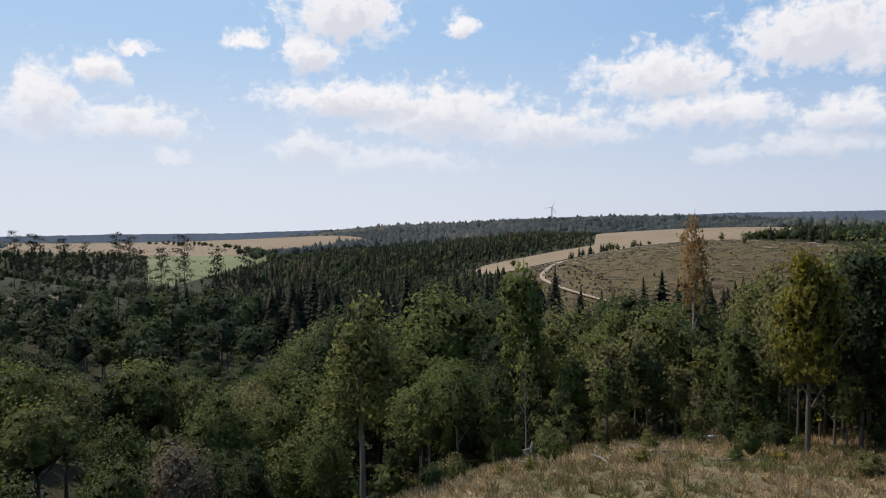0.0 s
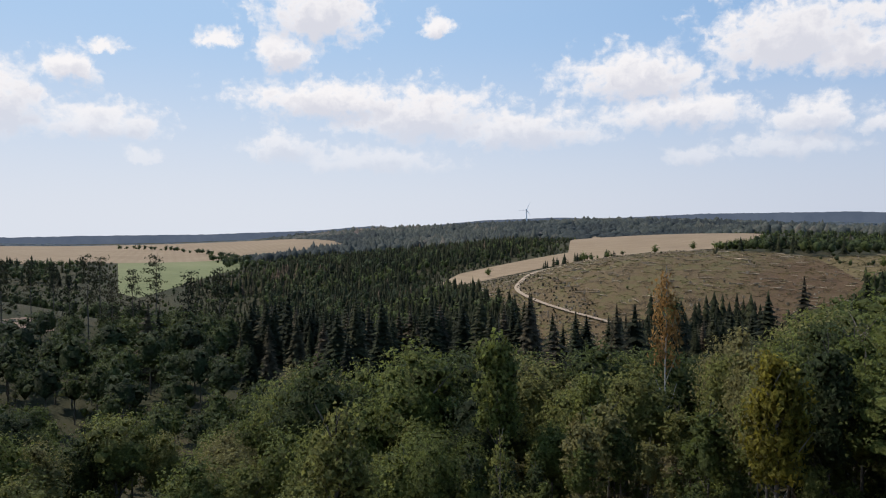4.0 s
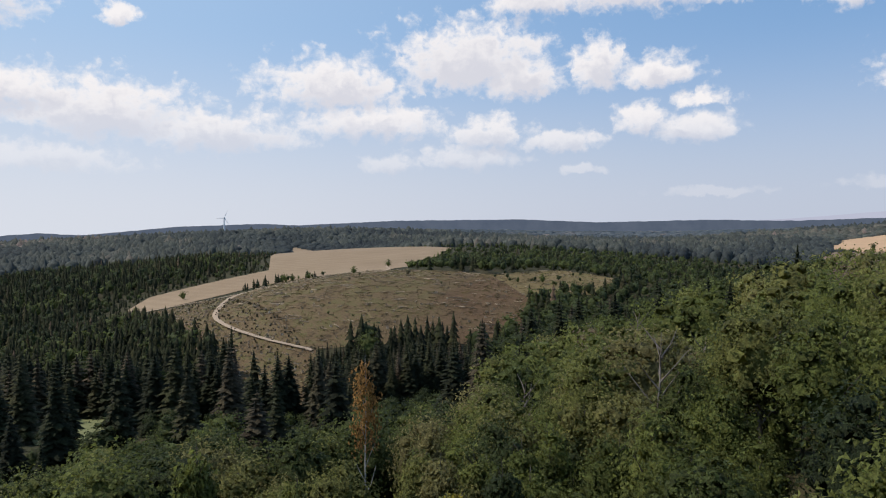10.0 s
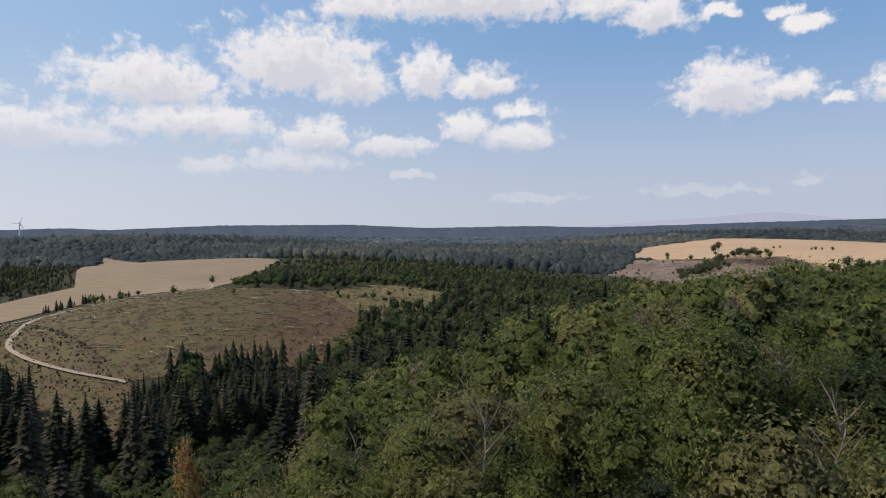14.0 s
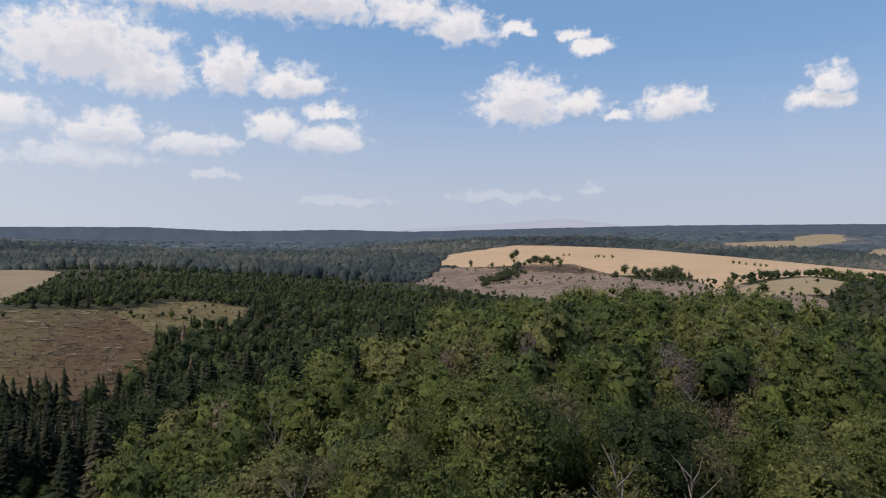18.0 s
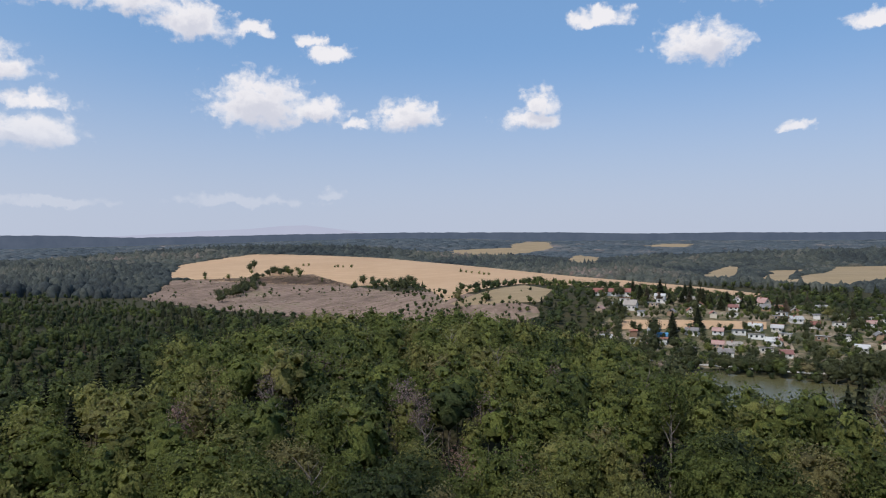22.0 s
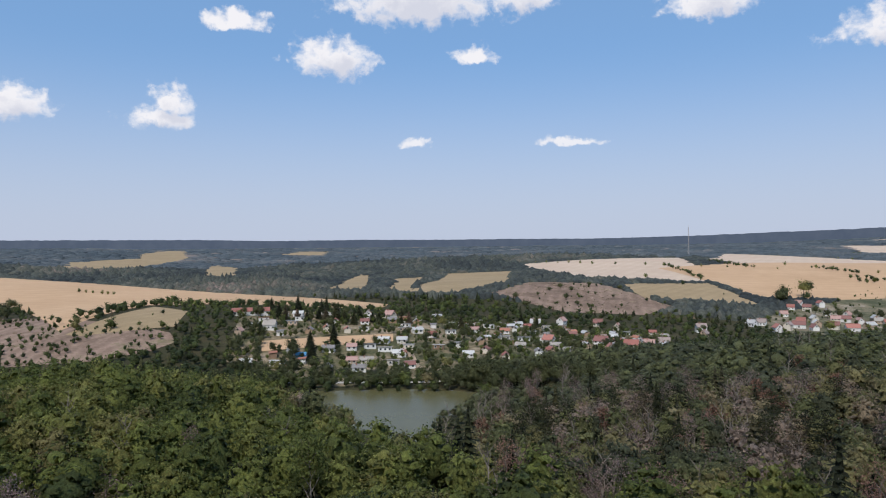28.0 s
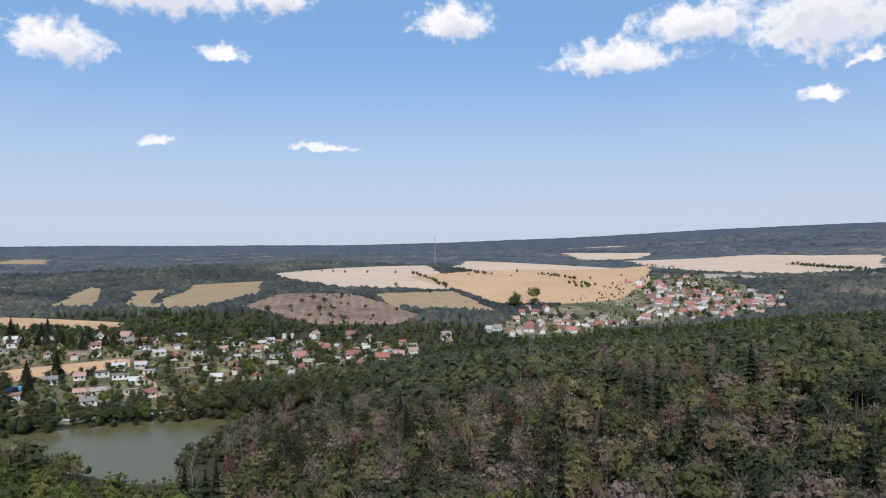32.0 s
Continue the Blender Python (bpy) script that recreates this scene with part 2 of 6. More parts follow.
def leaf_material(name, stops, tone, gloss=0.6, through_light=0.4, near=True):
    """Foliage. tone 'tree': one shade for each single tree; 'stand': a shade kept with each tree of a joined stand."""
    m, add = material(name)
    if tone == "tree":
        fac = add("ShaderNodeObjectInfo").outputs["Random"]
    else:
        fac = add("ShaderNodeAttribute", dict(attribute_name="tree_tone")).outputs["Fac"]
    col = ramp(add, fac, stops)
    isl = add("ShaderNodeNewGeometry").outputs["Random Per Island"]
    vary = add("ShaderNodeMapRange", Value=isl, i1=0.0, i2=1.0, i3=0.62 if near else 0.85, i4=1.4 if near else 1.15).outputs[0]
    # speckle of leaf tone and of shaded gaps between clumps, put into the colour
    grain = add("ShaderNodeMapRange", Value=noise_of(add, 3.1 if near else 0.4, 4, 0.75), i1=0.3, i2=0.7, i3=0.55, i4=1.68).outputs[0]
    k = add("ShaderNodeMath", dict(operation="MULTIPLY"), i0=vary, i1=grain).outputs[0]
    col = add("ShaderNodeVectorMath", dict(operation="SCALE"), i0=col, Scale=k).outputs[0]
    knobs = add("ShaderNodeBump", Height=noise_of(add, 3.6, 4, 0.7), Strength=1.0 if near else 0.0, Distance=0.5).outputs[0]
    b = add("ShaderNodeBsdfPrincipled", Base_Color=col, Roughness=gloss, Specular_IOR_Level=0.2, Normal=knobs)
    tr = add("ShaderNodeBsdfTranslucent", Color=col)
    add("ShaderNodeOutputMaterial", Surface=add("ShaderNodeMixShader", Fac=through_light, i1=b.outputs[0], i2=tr.outputs[0]).outputs[0])
    return m


GREENS = [(0.0, (0.038, 0.052, 0.022)), (0.25, (0.091, 0.110, 0.031)), (0.5, (0.135, 0.155, 0.040)), (0.80, (0.177, 0.175, 0.054)), (0.965, (0.196, 0.172, 0.071)), (1.0, (0.193, 0.150, 0.106))]
MIXED = [(0.0, (0.068, 0.076, 0.044)), (0.3, (0.129, 0.137, 0.054)), (0.55, (0.191, 0.171, 0.081)), (0.75, (0.234, 0.177, 0.127)), (0.9, (0.256, 0.194, 0.182)), (1.0, (0.317, 0.192, 0.145))]
DARKS = [(0.0, (0.015, 0.018, 0.008)), (0.5, (0.025, 0.029, 0.012)), (0.78, (0.041, 0.041, 0.017)), (0.94, (0.064, 0.051, 0.031)), (1.0, (0.110, 0.077, 0.051))]
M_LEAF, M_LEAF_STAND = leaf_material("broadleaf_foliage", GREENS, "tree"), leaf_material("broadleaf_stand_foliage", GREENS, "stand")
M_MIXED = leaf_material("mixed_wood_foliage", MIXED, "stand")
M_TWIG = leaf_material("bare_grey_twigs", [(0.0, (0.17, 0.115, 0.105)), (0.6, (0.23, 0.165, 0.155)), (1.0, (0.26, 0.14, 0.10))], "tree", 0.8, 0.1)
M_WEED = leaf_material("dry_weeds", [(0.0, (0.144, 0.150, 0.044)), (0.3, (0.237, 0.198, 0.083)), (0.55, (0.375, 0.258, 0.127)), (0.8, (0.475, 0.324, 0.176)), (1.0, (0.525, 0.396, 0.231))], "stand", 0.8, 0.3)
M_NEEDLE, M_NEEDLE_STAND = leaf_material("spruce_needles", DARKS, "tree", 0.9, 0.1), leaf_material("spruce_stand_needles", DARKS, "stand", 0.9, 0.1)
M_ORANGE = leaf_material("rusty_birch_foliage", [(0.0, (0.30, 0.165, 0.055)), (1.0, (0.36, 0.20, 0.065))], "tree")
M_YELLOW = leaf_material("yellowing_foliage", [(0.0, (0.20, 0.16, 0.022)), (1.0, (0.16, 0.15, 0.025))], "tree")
# both far woods have the haze of distance mixed into their leaf colours
M_HAZY = leaf_material("haze_tinted_woods_foliage", [(0.0, (0.048, 0.062, 0.074)), (0.45, (0.066, 0.080, 0.090)), (0.8, (0.090, 0.098, 0.104)), (1.0, (0.160, 0.134, 0.124))], "stand", 1.0, 0.1, False)
M_FAR = leaf_material("haze_tinted_distant_foliage", [(0.0, (0.028, 0.034, 0.036)), (0.35, (0.042, 0.049, 0.047)), (0.65, (0.066, 0.072, 0.060)), (0.9, (0.102, 0.094, 0.077)), (1.0, (0.155, 0.119, 0.102))], "stand", 0.9, 0.15, False)


def bark_material(name, dark, light):
    m, add = material(name)
    v = add("ShaderNodeTexCoord").outputs["Object"]
    v = add("ShaderNodeVectorMath", dict(operation="MULTIPLY"), i0=v, i1=(6, 6, 1.2)).outputs[0]
    n = noise_of(add, 1.5, 5, 0.65, v)
    finish(add, ramp(add, n, [(0.35, dark), (0.65, light)]), 0.9, n, 0.6, 0.05)
    return m


M_BARK = bark_material("grey_bark", (0.055, 0.045, 0.035), (0.19, 0.165, 0.135))
M_BIRCH_BARK = bark_material("birch_bark", (0.10, 0.09, 0.08), (0.62, 0.60, 0.55))
M_DEAD = bark_material("dead_wood", (0.12, 0.095, 0.08), (0.30, 0.26, 0.22))
M_GROUND = patchy("woodland_ground", [(0.2, (0.023, 0.025, 0.012)), (0.45, (0.039, 0.038, 0.017)), (0.7, (0.062, 0.049, 0.026)), (0.9, (0.033, 0.040, 0.016))], 0.03, 0.25, 2.2)
M_MEADOW = patchy("dry_hill_grass", [(0.2, (0.07, 0.068, 0.030)), (0.42, (0.14, 0.115, 0.058)), (0.6, (0.22, 0.16, 0.085)), (0.85, (0.11, 0.115, 0.045))], 0.05, 0.35, 2.6)
M_STUBBLE = patchy("stubble", [(0.2, (0.21, 0.145, 0.088)), (0.5, (0.26, 0.185, 0.115)), (0.8, (0.32, 0.235, 0.15))], 0.012, 0.05, 0.8, streak=(12, 9, 0.18))
# blue of ripe grain and pale stubble is raised to stand for haze
M_WHEAT = patchy("ripe_grain", [(0.2, (0.39, 0.248, 0.142)), (0.5, (0.46, 0.300, 0.178)), (0.8, (0.52, 0.350, 0.215))], 0.01, 0.05, 0.8, streak=(-20, 18, 0.16))
M_PALE = patchy("pale_stubble", [(0.2, (0.42, 0.315, 0.235)), (0.5, (0.49, 0.375, 0.285)), (0.8, (0.55, 0.43, 0.335))], 0.008, 0.03, 0.4, streak=(40, 22, 0.14))
M_PASTURE = patchy("green_field", [(0.2, (0.13, 0.14, 0.06)), (0.5, (0.175, 0.182, 0.082)), (0.8, (0.23, 0.215, 0.11))], 0.012, 0.05, 0.5, streak=(70, 12, 0.15))
M_DRYGRASS = patchy("dry_pasture", [(0.2, (0.225, 0.165, 0.092)), (0.5, (0.29, 0.212, 0.122)), (0.8, (0.35, 0.258, 0.155))], 0.012, 0.05, 0.5, streak=(30, 14, 0.15))


def felled(name, olive, brown, reach):
    """Felled ground: patches of grass on brown earth; reach moves the balance towards earth."""
    m, add = material(name)
    place = add("ShaderNodeNewGeometry").outputs["Position"]
    a, b, c = noise_of(add, 0.02, 4, 0.6), noise_of(add, 0.11, 5, 0.65), noise_of(add, 0.9, 4, 0.7)
    fac = add("ShaderNodeMath", dict(operation="MULTIPLY_ADD"), i0=b, i1=0.55, i2=add("ShaderNodeMath", dict(operation="MULTIPLY"), i0=c, i1=0.45).outputs[0]).outputs[0]
    run = add("ShaderNodeVectorMath", dict(operation="DOT_PRODUCT"), i0=place, i1=(0.0060, -0.0042, 0)).outputs["Value"]
    zone = add("ShaderNodeMath", dict(operation="MULTIPLY_ADD"), i0=a, i1=1.6, i2=add("ShaderNodeMath", dict(operation="MULTIPLY_ADD"), i0=b, i1=0.6, i2=run).outputs[0]).outputs[0]
    col = mixed(add, sharpen(add, zone, reach - 0.22, reach + 0.22), ramp(add, fac, olive), ramp(add, fac, brown))
    finish(add, col, 0.95, c, 0.8, 0.4)
    return m


OLIVE = [(0.36, (0.040, 0.029, 0.016)), (0.44, (0.107, 0.072, 0.037)), (0.50, (0.145, 0.097, 0.051)), (0.56, (0.092, 0.086, 0.028)), (0.62, (0.141, 0.097, 0.056)), (0.72, (0.246, 0.185, 0.132))]
EARTH = [(0.34, (0.047, 0.028, 0.016)), (0.45, (0.097, 0.058, 0.030)), (0.53, (0.128, 0.076, 0.042)), (0.60, (0.101, 0.069, 0.028)), (0.72, (0.243, 0.148, 0.089))]
M_CUT, M_CUT_BROWN = felled("clear_felled_ground", OLIVE, EARTH, 1.13), felled("felled_brown_ground", OLIVE, EARTH, 0.72)
M_CUT_GOLD = patchy("dry_golden_grass", [(0.34, (0.115, 0.085, 0.036)), (0.46, (0.145, 0.105, 0.047)), (0.54, (0.185, 0.132, 0.063)), (0.62, (0.135, 0.128, 0.040)), (0.75, (0.30, 0.215, 0.12))], 0.02, 0.12, 1.1, 0.95, 0.7, 0.4)
M_BROWN = patchy("bare_brown_bank", [(0.34, (0.125, 0.085, 0.060)), (0.47, (0.205, 0.140, 0.104)), (0.58, (0.275, 0.190, 0.146)), (0.68, (0.17, 0.145, 0.08))], 0.012, 0.06, 0.4, 0.95, 0.5, 0.3, streak=(55, 11, 0.2))
M_GARDEN = patchy("garden_ground", [(0.36, (0.05, 0.056, 0.026)), (0.46, (0.095, 0.09, 0.045)), (0.54, (0.18, 0.14, 0.085)), (0.66, (0.29, 0.23, 0.16))], 0.02, 0.09, 0.5)
M_YARD = patchy("village_yards", [(0.36, (0.055, 0.062, 0.032)), (0.46, (0.095, 0.092, 0.05)), (0.55, (0.17, 0.14, 0.09)), (0.66, (0.30, 0.25, 0.19))], 0.02, 0.06, 0.4)
M_TRACK = patchy("dusty_track", [(0.2, (0.28, 0.205, 0.14)), (0.8, (0.42, 0.32, 0.23))], 0.05, 0.4, 2.0)
M_ROAD = patchy("pale_road", [(0.2, (0.40, 0.37, 0.33)), (0.8, (0.52, 0.49, 0.45))], 0.05, 0.4, 2.0)

# bumps of the land, fitted to the camera's view: bearing, distance, radius, rise
HILL_FORMS = [(0.0, 5, 20, -0.6), (120.0, 14, 20, -1.4), (40.0, 14, 20, 1.8), (30.3, 32, 20, 1.9), (-1.1, 33, 20, 5.3), (100.0, 35, 20, 3.5), (60.0, 35, 20, -1.3), (140.0, 35, 20, 1.3), (8.2, 42, 20, 1.9), (48.0, 50, 20, -4.9), (-24.0, 50, 20, -19.6), (27.8, 54, 20, -1.8), (-150.0, 60, 20, 1.0), (-115.0, 60, 20, 1.6), (-45.0, 60, 20, 14.7), (-80.0, 60, 20, -0.3), (75.0, 60, 20, -9.2), (65.0, 60, 20, 5.2), (185.0, 60, 20, -0.1), (90.0, 60, 20, -3.3), (35.6, 65, 20, 1.9), (155.0, 70, 21, -1.8), (27.4, 70, 21, 3.5), (63.4, 71, 21, 22.4)]
HILL_FORMS_2 = [(73.1, 75, 22, 17.1), (105.0, 80, 24, 12.0), (140.0, 80, 24, 2.5), (120.0, 80, 24, -6.7), (63.1, 83, 25, -47.1), (22.3, 90, 27, -9.4), (60.0, 95, 28, 18.6), (90.0, 98, 29, -32.0), (75.0, 98, 29, 14.8), (-15.9, 100, 30, -5.5)]
SLOPE_FORMS = [(79.9, 114, 34, 13.3), (102.1, 118, 35, 25.1), (159.0, 120, 36, 12.1), (8.4, 120, 36, -11.0), (37.3, 120, 36, 5.6), (86.0, 127, 38, -8.7), (70.2, 128, 38, 9.3), (45.6, 130, 39, -19.1), (58.9, 130, 39, 4.2), (119.8, 130, 39, 8.3), (103.9, 140, 42, -16.4), (133.4, 140, 42, -16.7), (-21.4, 150, 45, -15.1), (45.9, 150, 45, -6.2), (115.5, 150, 45, -17.0), (31.3, 150, 45, 9.2), (70.0, 150, 45, -22.2), (80.0, 150, 45, -8.1), (92.0, 150, 45, 14.5), (-4.5, 150, 45, 14.1), (155.2, 160, 48, -12.7), (142.5, 160, 48, 4.4), (124.2, 165, 50, 38.8), (54.2, 170, 51, 20.1)]
SLOPE_FORMS_2 = [(-12.0, 170, 51, -14.5), (111.0, 180, 54, -13.4), (12.1, 180, 54, -0.4)]
VALLEY_FORMS = [(40.3, 190, 57, 2.8), (59.5, 190, 57, 6.1), (29.8, 200, 60, -19.0), (76.0, 200, 60, 20.8), (164.4, 200, 60, 29.6), (102.7, 200, 60, 16.2), (120.1, 210, 63, -23.4), (91.9, 220, 66, 4.9), (155.2, 220, 66, -23.3), (142.5, 220, 66, 3.1), (-17.0, 220, 66, 23.3), (108.5, 225, 68, -12.6), (29.2, 230, 69, 7.6), (20.4, 235, 70, -10.0), (124.2, 240, 72, 8.7), (-4.5, 250, 75, -9.7), (4.6, 250, 75, -18.7), (-150.0, 250, 75, 3.0), (-115.0, 250, 75, 0.1), (185.0, 250, 75, -13.0), (-80.0, 250, 75, 0.7), (-45.0, 250, 75, 1.2), (39.6, 259, 78, -26.3), (110.7, 268, 80, 1.2)]
VALLEY_FORMS_2 = [(23.1, 272, 82, 24.4)]
LAKESIDE_FORMS = [(102.5, 280, 84, 21.7), (120.4, 290, 87, -12.3), (-8.3, 300, 90, 5.2), (85.0, 300, 90, -17.4), (47.0, 300, 90, -41.4), (1.8, 310, 93, -10.7), (131.3, 320, 96, 18.1), (39.9, 326, 98, 28.3), (142.6, 330, 99, 5.5), (106.1, 345, 104, -17.5), (115.8, 345, 104, -12.2), (151.3, 350, 105, -5.8), (52.0, 350, 105, 20.1), (15.8, 360, 108, 10.6), (-4.4, 370, 111, -23.4), (164.8, 370, 111, 23.5), (96.0, 380, 114, -0.4)]
FARSIDE_FORMS = [(51.6, 420, 126, 1.3), (26.4, 420, 126, -0.7), (8.1, 422, 127, -7.2), (67.1, 430, 129, -43.3), (110.0, 436, 131, 9.7), (101.3, 446, 134, -13.7), (35.5, 460, 138, -22.4), (116.6, 480, 144, 23.2), (79.9, 480, 144, 12.8), (-6.4, 480, 144, -1.3), (148.0, 500, 150, -16.2), (-22.8, 500, 150, -5.8), (58.2, 500, 150, 29.7), (127.0, 520, 156, -15.1), (85.1, 540, 162, 27.4)]
FIELD_FORMS = [(8.5, 560, 168, -5.3), (102.7, 560, 168, 4.5), (61.2, 600, 180, -30.6), (-13.8, 600, 180, 9.9), (33.7, 600, 180, 18.4), (50.4, 600, 180, 13.8), (118.1, 620, 186, -30.5), (108.5, 640, 192, -3.1), (158.0, 650, 195, 49.9), (4.0, 650, 195, -20.4), (13.1, 650, 195, 29.3), (81.0, 675, 202, -41.1), (61.8, 700, 210, -49.7), (-5.9, 700, 210, -14.8), (22.2, 700, 210, -0.7), (135.3, 740, 222, -9.5), (72.4, 760, 228, 63.2), (149.2, 780, 234, -58.7)]
RISE_FORMS = [(124.3, 800, 240, 57.9), (57.1, 800, 240, 26.5), (26.8, 850, 255, -25.9), (133.5, 850, 255, -7.5), (97.1, 900, 270, 9.9), (-45.0, 900, 270, 12.1), (43.7, 900, 270, 28.3), (185.0, 900, 270, 0.4), (-80.0, 900, 270, 0.9), (-115.0, 900, 270, 1.4), (-150.0, 900, 270, -1.7), (140.4, 950, 285, -3.0), (126.1, 950, 285, -6.1), (58.1, 1000, 300, -81.8), (159.1, 1100, 330, -18.7), (114.9, 1100, 330, -45.2)]
UPLAND_FORMS = [(106.2, 1150, 345, -17.0), (142.6, 1200, 360, 39.9), (61.8, 1200, 360, 65.5), (-11.8, 1200, 360, 6.6), (-23.8, 1200, 360, -19.4), (36.0, 1200, 360, 5.2), (170.0, 1300, 390, 13.3), (98.2, 1300, 390, -2.9), (88.8, 1300, 390, -19.9), (126.6, 1300, 390, -3.7), (110.9, 1300, 390, 59.6), (153.3, 1350, 405, -28.3), (85.2, 1500, 450, 4.7), (53.8, 1500, 450, -116.4), (33.6, 1500, 450, 34.3), (63.2, 1500, 450, 85.8)]
PLATEAU_FORMS = [(91.5, 1800, 540, -37.1), (66.4, 1900, 570, -14.2), (30.0, 2200, 660, 20.8), (5.0, 2200, 660, -8.2), (-25.0, 2200, 660, -15.9), (170.0, 2200, 660, 48.1), (138.1, 2200, 660, 53.0), (155.3, 2200, 660, -73.6), (81.4, 2300, 690, 49.1), (101.3, 2400, 720, -0.2), (60.0, 2400, 720, -5.5), (122.7, 2800, 840, -30.9)]
RIDGE_FORMS = [(31.4, 4200, 1260, 124.9), (-7.6, 4200, 1260, -9.4), (-21.4, 4200, 1260, -99.1), (-80.0, 4200, 1260, 19.7), (162.8, 4200, 1260, 303.4), (-45.0, 4200, 1260, 68.3), (13.5, 4200, 1260, -17.0), (58.2, 4200, 1260, 112.4), (107.6, 4200, 1260, 9.9), (151.3, 4200, 1260, -161.6), (-150.0, 4200, 1260, 22.1), (84.5, 4200, 1260, -8.3), (97.0, 4200, 1260, 42.1), (178.0, 4200, 1260, -46.9), (45.8, 4200, 1260, -170.2), (133.5, 4200, 1260, 92.0), (-115.0, 4200, 1260, 27.1)]
FORMS = np.array(HILL_FORMS + HILL_FORMS_2 + SLOPE_FORMS + SLOPE_FORMS_2 + VALLEY_FORMS + VALLEY_FORMS_2 + LAKESIDE_FORMS + FARSIDE_FORMS + FIELD_FORMS + RISE_FORMS + UPLAND_FORMS + PLATEAU_FORMS + RIDGE_FORMS)


# ---------------------------------------------------------------- land
def polar(bearing, d):
    return d * np.sin(np.radians(bearing)), d * np.cos(np.radians(bearing))


LAKE = np.array([(342, -30), (341, -60), (338, -78), (332, -98), (321, -126), (300, -152), (284, -180), (266, -184), (272, -158), (282, -136), (270, -112), (255, -102), (238, -93), (246, -82), (262, -76), (280, -64), (298, -40), (315, -28)], float)
LAKE_Z = -26.0
FX, FY = polar(FORMS[:, 0], FORMS[:, 1])


def inside(px, py, poly):
    """Which of the points lie within a polygon."""
    hit = np.zeros(px.shape, bool)
    for (x0, y0), (x1, y1) in zip(poly, np.roll(poly, -1, 0)):
        if y0 != y1:
            hit ^= ((y0 > py) != (y1 > py)) & (px < (x1 - x0) * (py - y0) / (y1 - y0) + x0)
    return hit


def edge_distance(px, py, poly):
    best = np.full(px.shape, 1e9)
    for (x0, y0), (x1, y1) in zip(poly, np.roll(poly, -1, 0)):
        ex, ey = x1 - x0, y1 - y0
        k = np.clip(((px - x0) * ex + (py - y0) * ey) / (ex * ex + ey * ey), 0, 1)
        best = np.minimum(best, np.hypot(px - x0 - k * ex, py - y0 - k * ey))
    return best


def land(px, py):
    """Height of the ground."""
    px, py = np.asarray(px, float), np.asarray(py, float)
    out = np.full(px.shape, -12.0)
    for x, y, r, h in zip(FX, FY, FORMS[:, 2], FORMS[:, 3]):
        out += h * np.exp(-((px - x) ** 2 + (py - y) ** 2) / (2 * r * r))
    near = (np.abs(px - 295) < 90) & (np.abs(py + 105) < 130)
    if near.any():
        qx, qy = px[near], py[near]
        s = edge_distance(qx, qy, LAKE) * np.where(inside(qx, qy, LAKE), -1, 1)
        k = np.clip((s + 8) / 16, 0, 1)
        k = k * k * (3 - 2 * k)
        out[near] = (LAKE_Z - 3) * (1 - k) + np.maximum(out[near], LAKE_Z + 0.6) * k
    return out


def mesh_of(name, verts, faces, mat, tone=None, smooth=False):
    me = bpy.data.meshes.new(name)
    verts, faces = np.asarray(verts, np.float32), np.asarray(faces, np.int32)
    n = faces.shape[1]
    me.vertices.add(len(verts))
    me.vertices.foreach_set("co", verts.ravel())
    me.loops.add(faces.size)
    me.loops.foreach_set("vertex_index", faces.ravel())
    me.polygons.add(len(faces))
    me.polygons.foreach_set("loop_start", np.arange(0, faces.size, n, dtype=np.int32))
    if smooth:
        me.polygons.foreach_set("use_smooth", np.ones(len(faces), bool))
    if tone is not None:
        me.attributes.new("tree_tone", "FLOAT", "POINT").data.foreach_set("value", np.asarray(tone, np.float32))
    me.update(calc_edges=True)
    if mat:
        me.materials.append(mat)
    return me


BEARINGS = np.concatenate([np.arange(-36, 172, 0.6), np.arange(172, 324, 4.0)])
RINGS = np.concatenate([[0.0], np.geomspace(3, 4850, 330)])
ga, gr = np.meshgrid(BEARINGS, RINGS)
gx, gy = polar(ga, gr)
gz = land(gx.ravel(), gy.ravel()).reshape(gx.shape)
GROUND = np.stack([gx, gy, gz], -1)
NA, NR = len(BEARINGS), len(RINGS)
ii, jj = np.meshgrid(np.arange(NR - 1), np.arange(NA), indexing="ij")
k00, k01 = ii * NA + jj, ii * NA + (jj + 1) % NA
k10, k11 = k00 + NA, k01 + NA
TRIS = np.concatenate([np.stack([k00, k10, k11], -1).reshape(-1, 3), np.stack([k00, k11, k01], -1).reshape(-1, 3)])
GV = GROUND.reshape(-1, 3)
ground = tagged(new("ground", mesh_of("ground", GV, TRIS, M_GROUND, smooth=True)), "dry rolling woodland ground reaching the horizon", "ground", kind="structure")
CENTRES = GV[TRIS].mean(1)[:, :2]


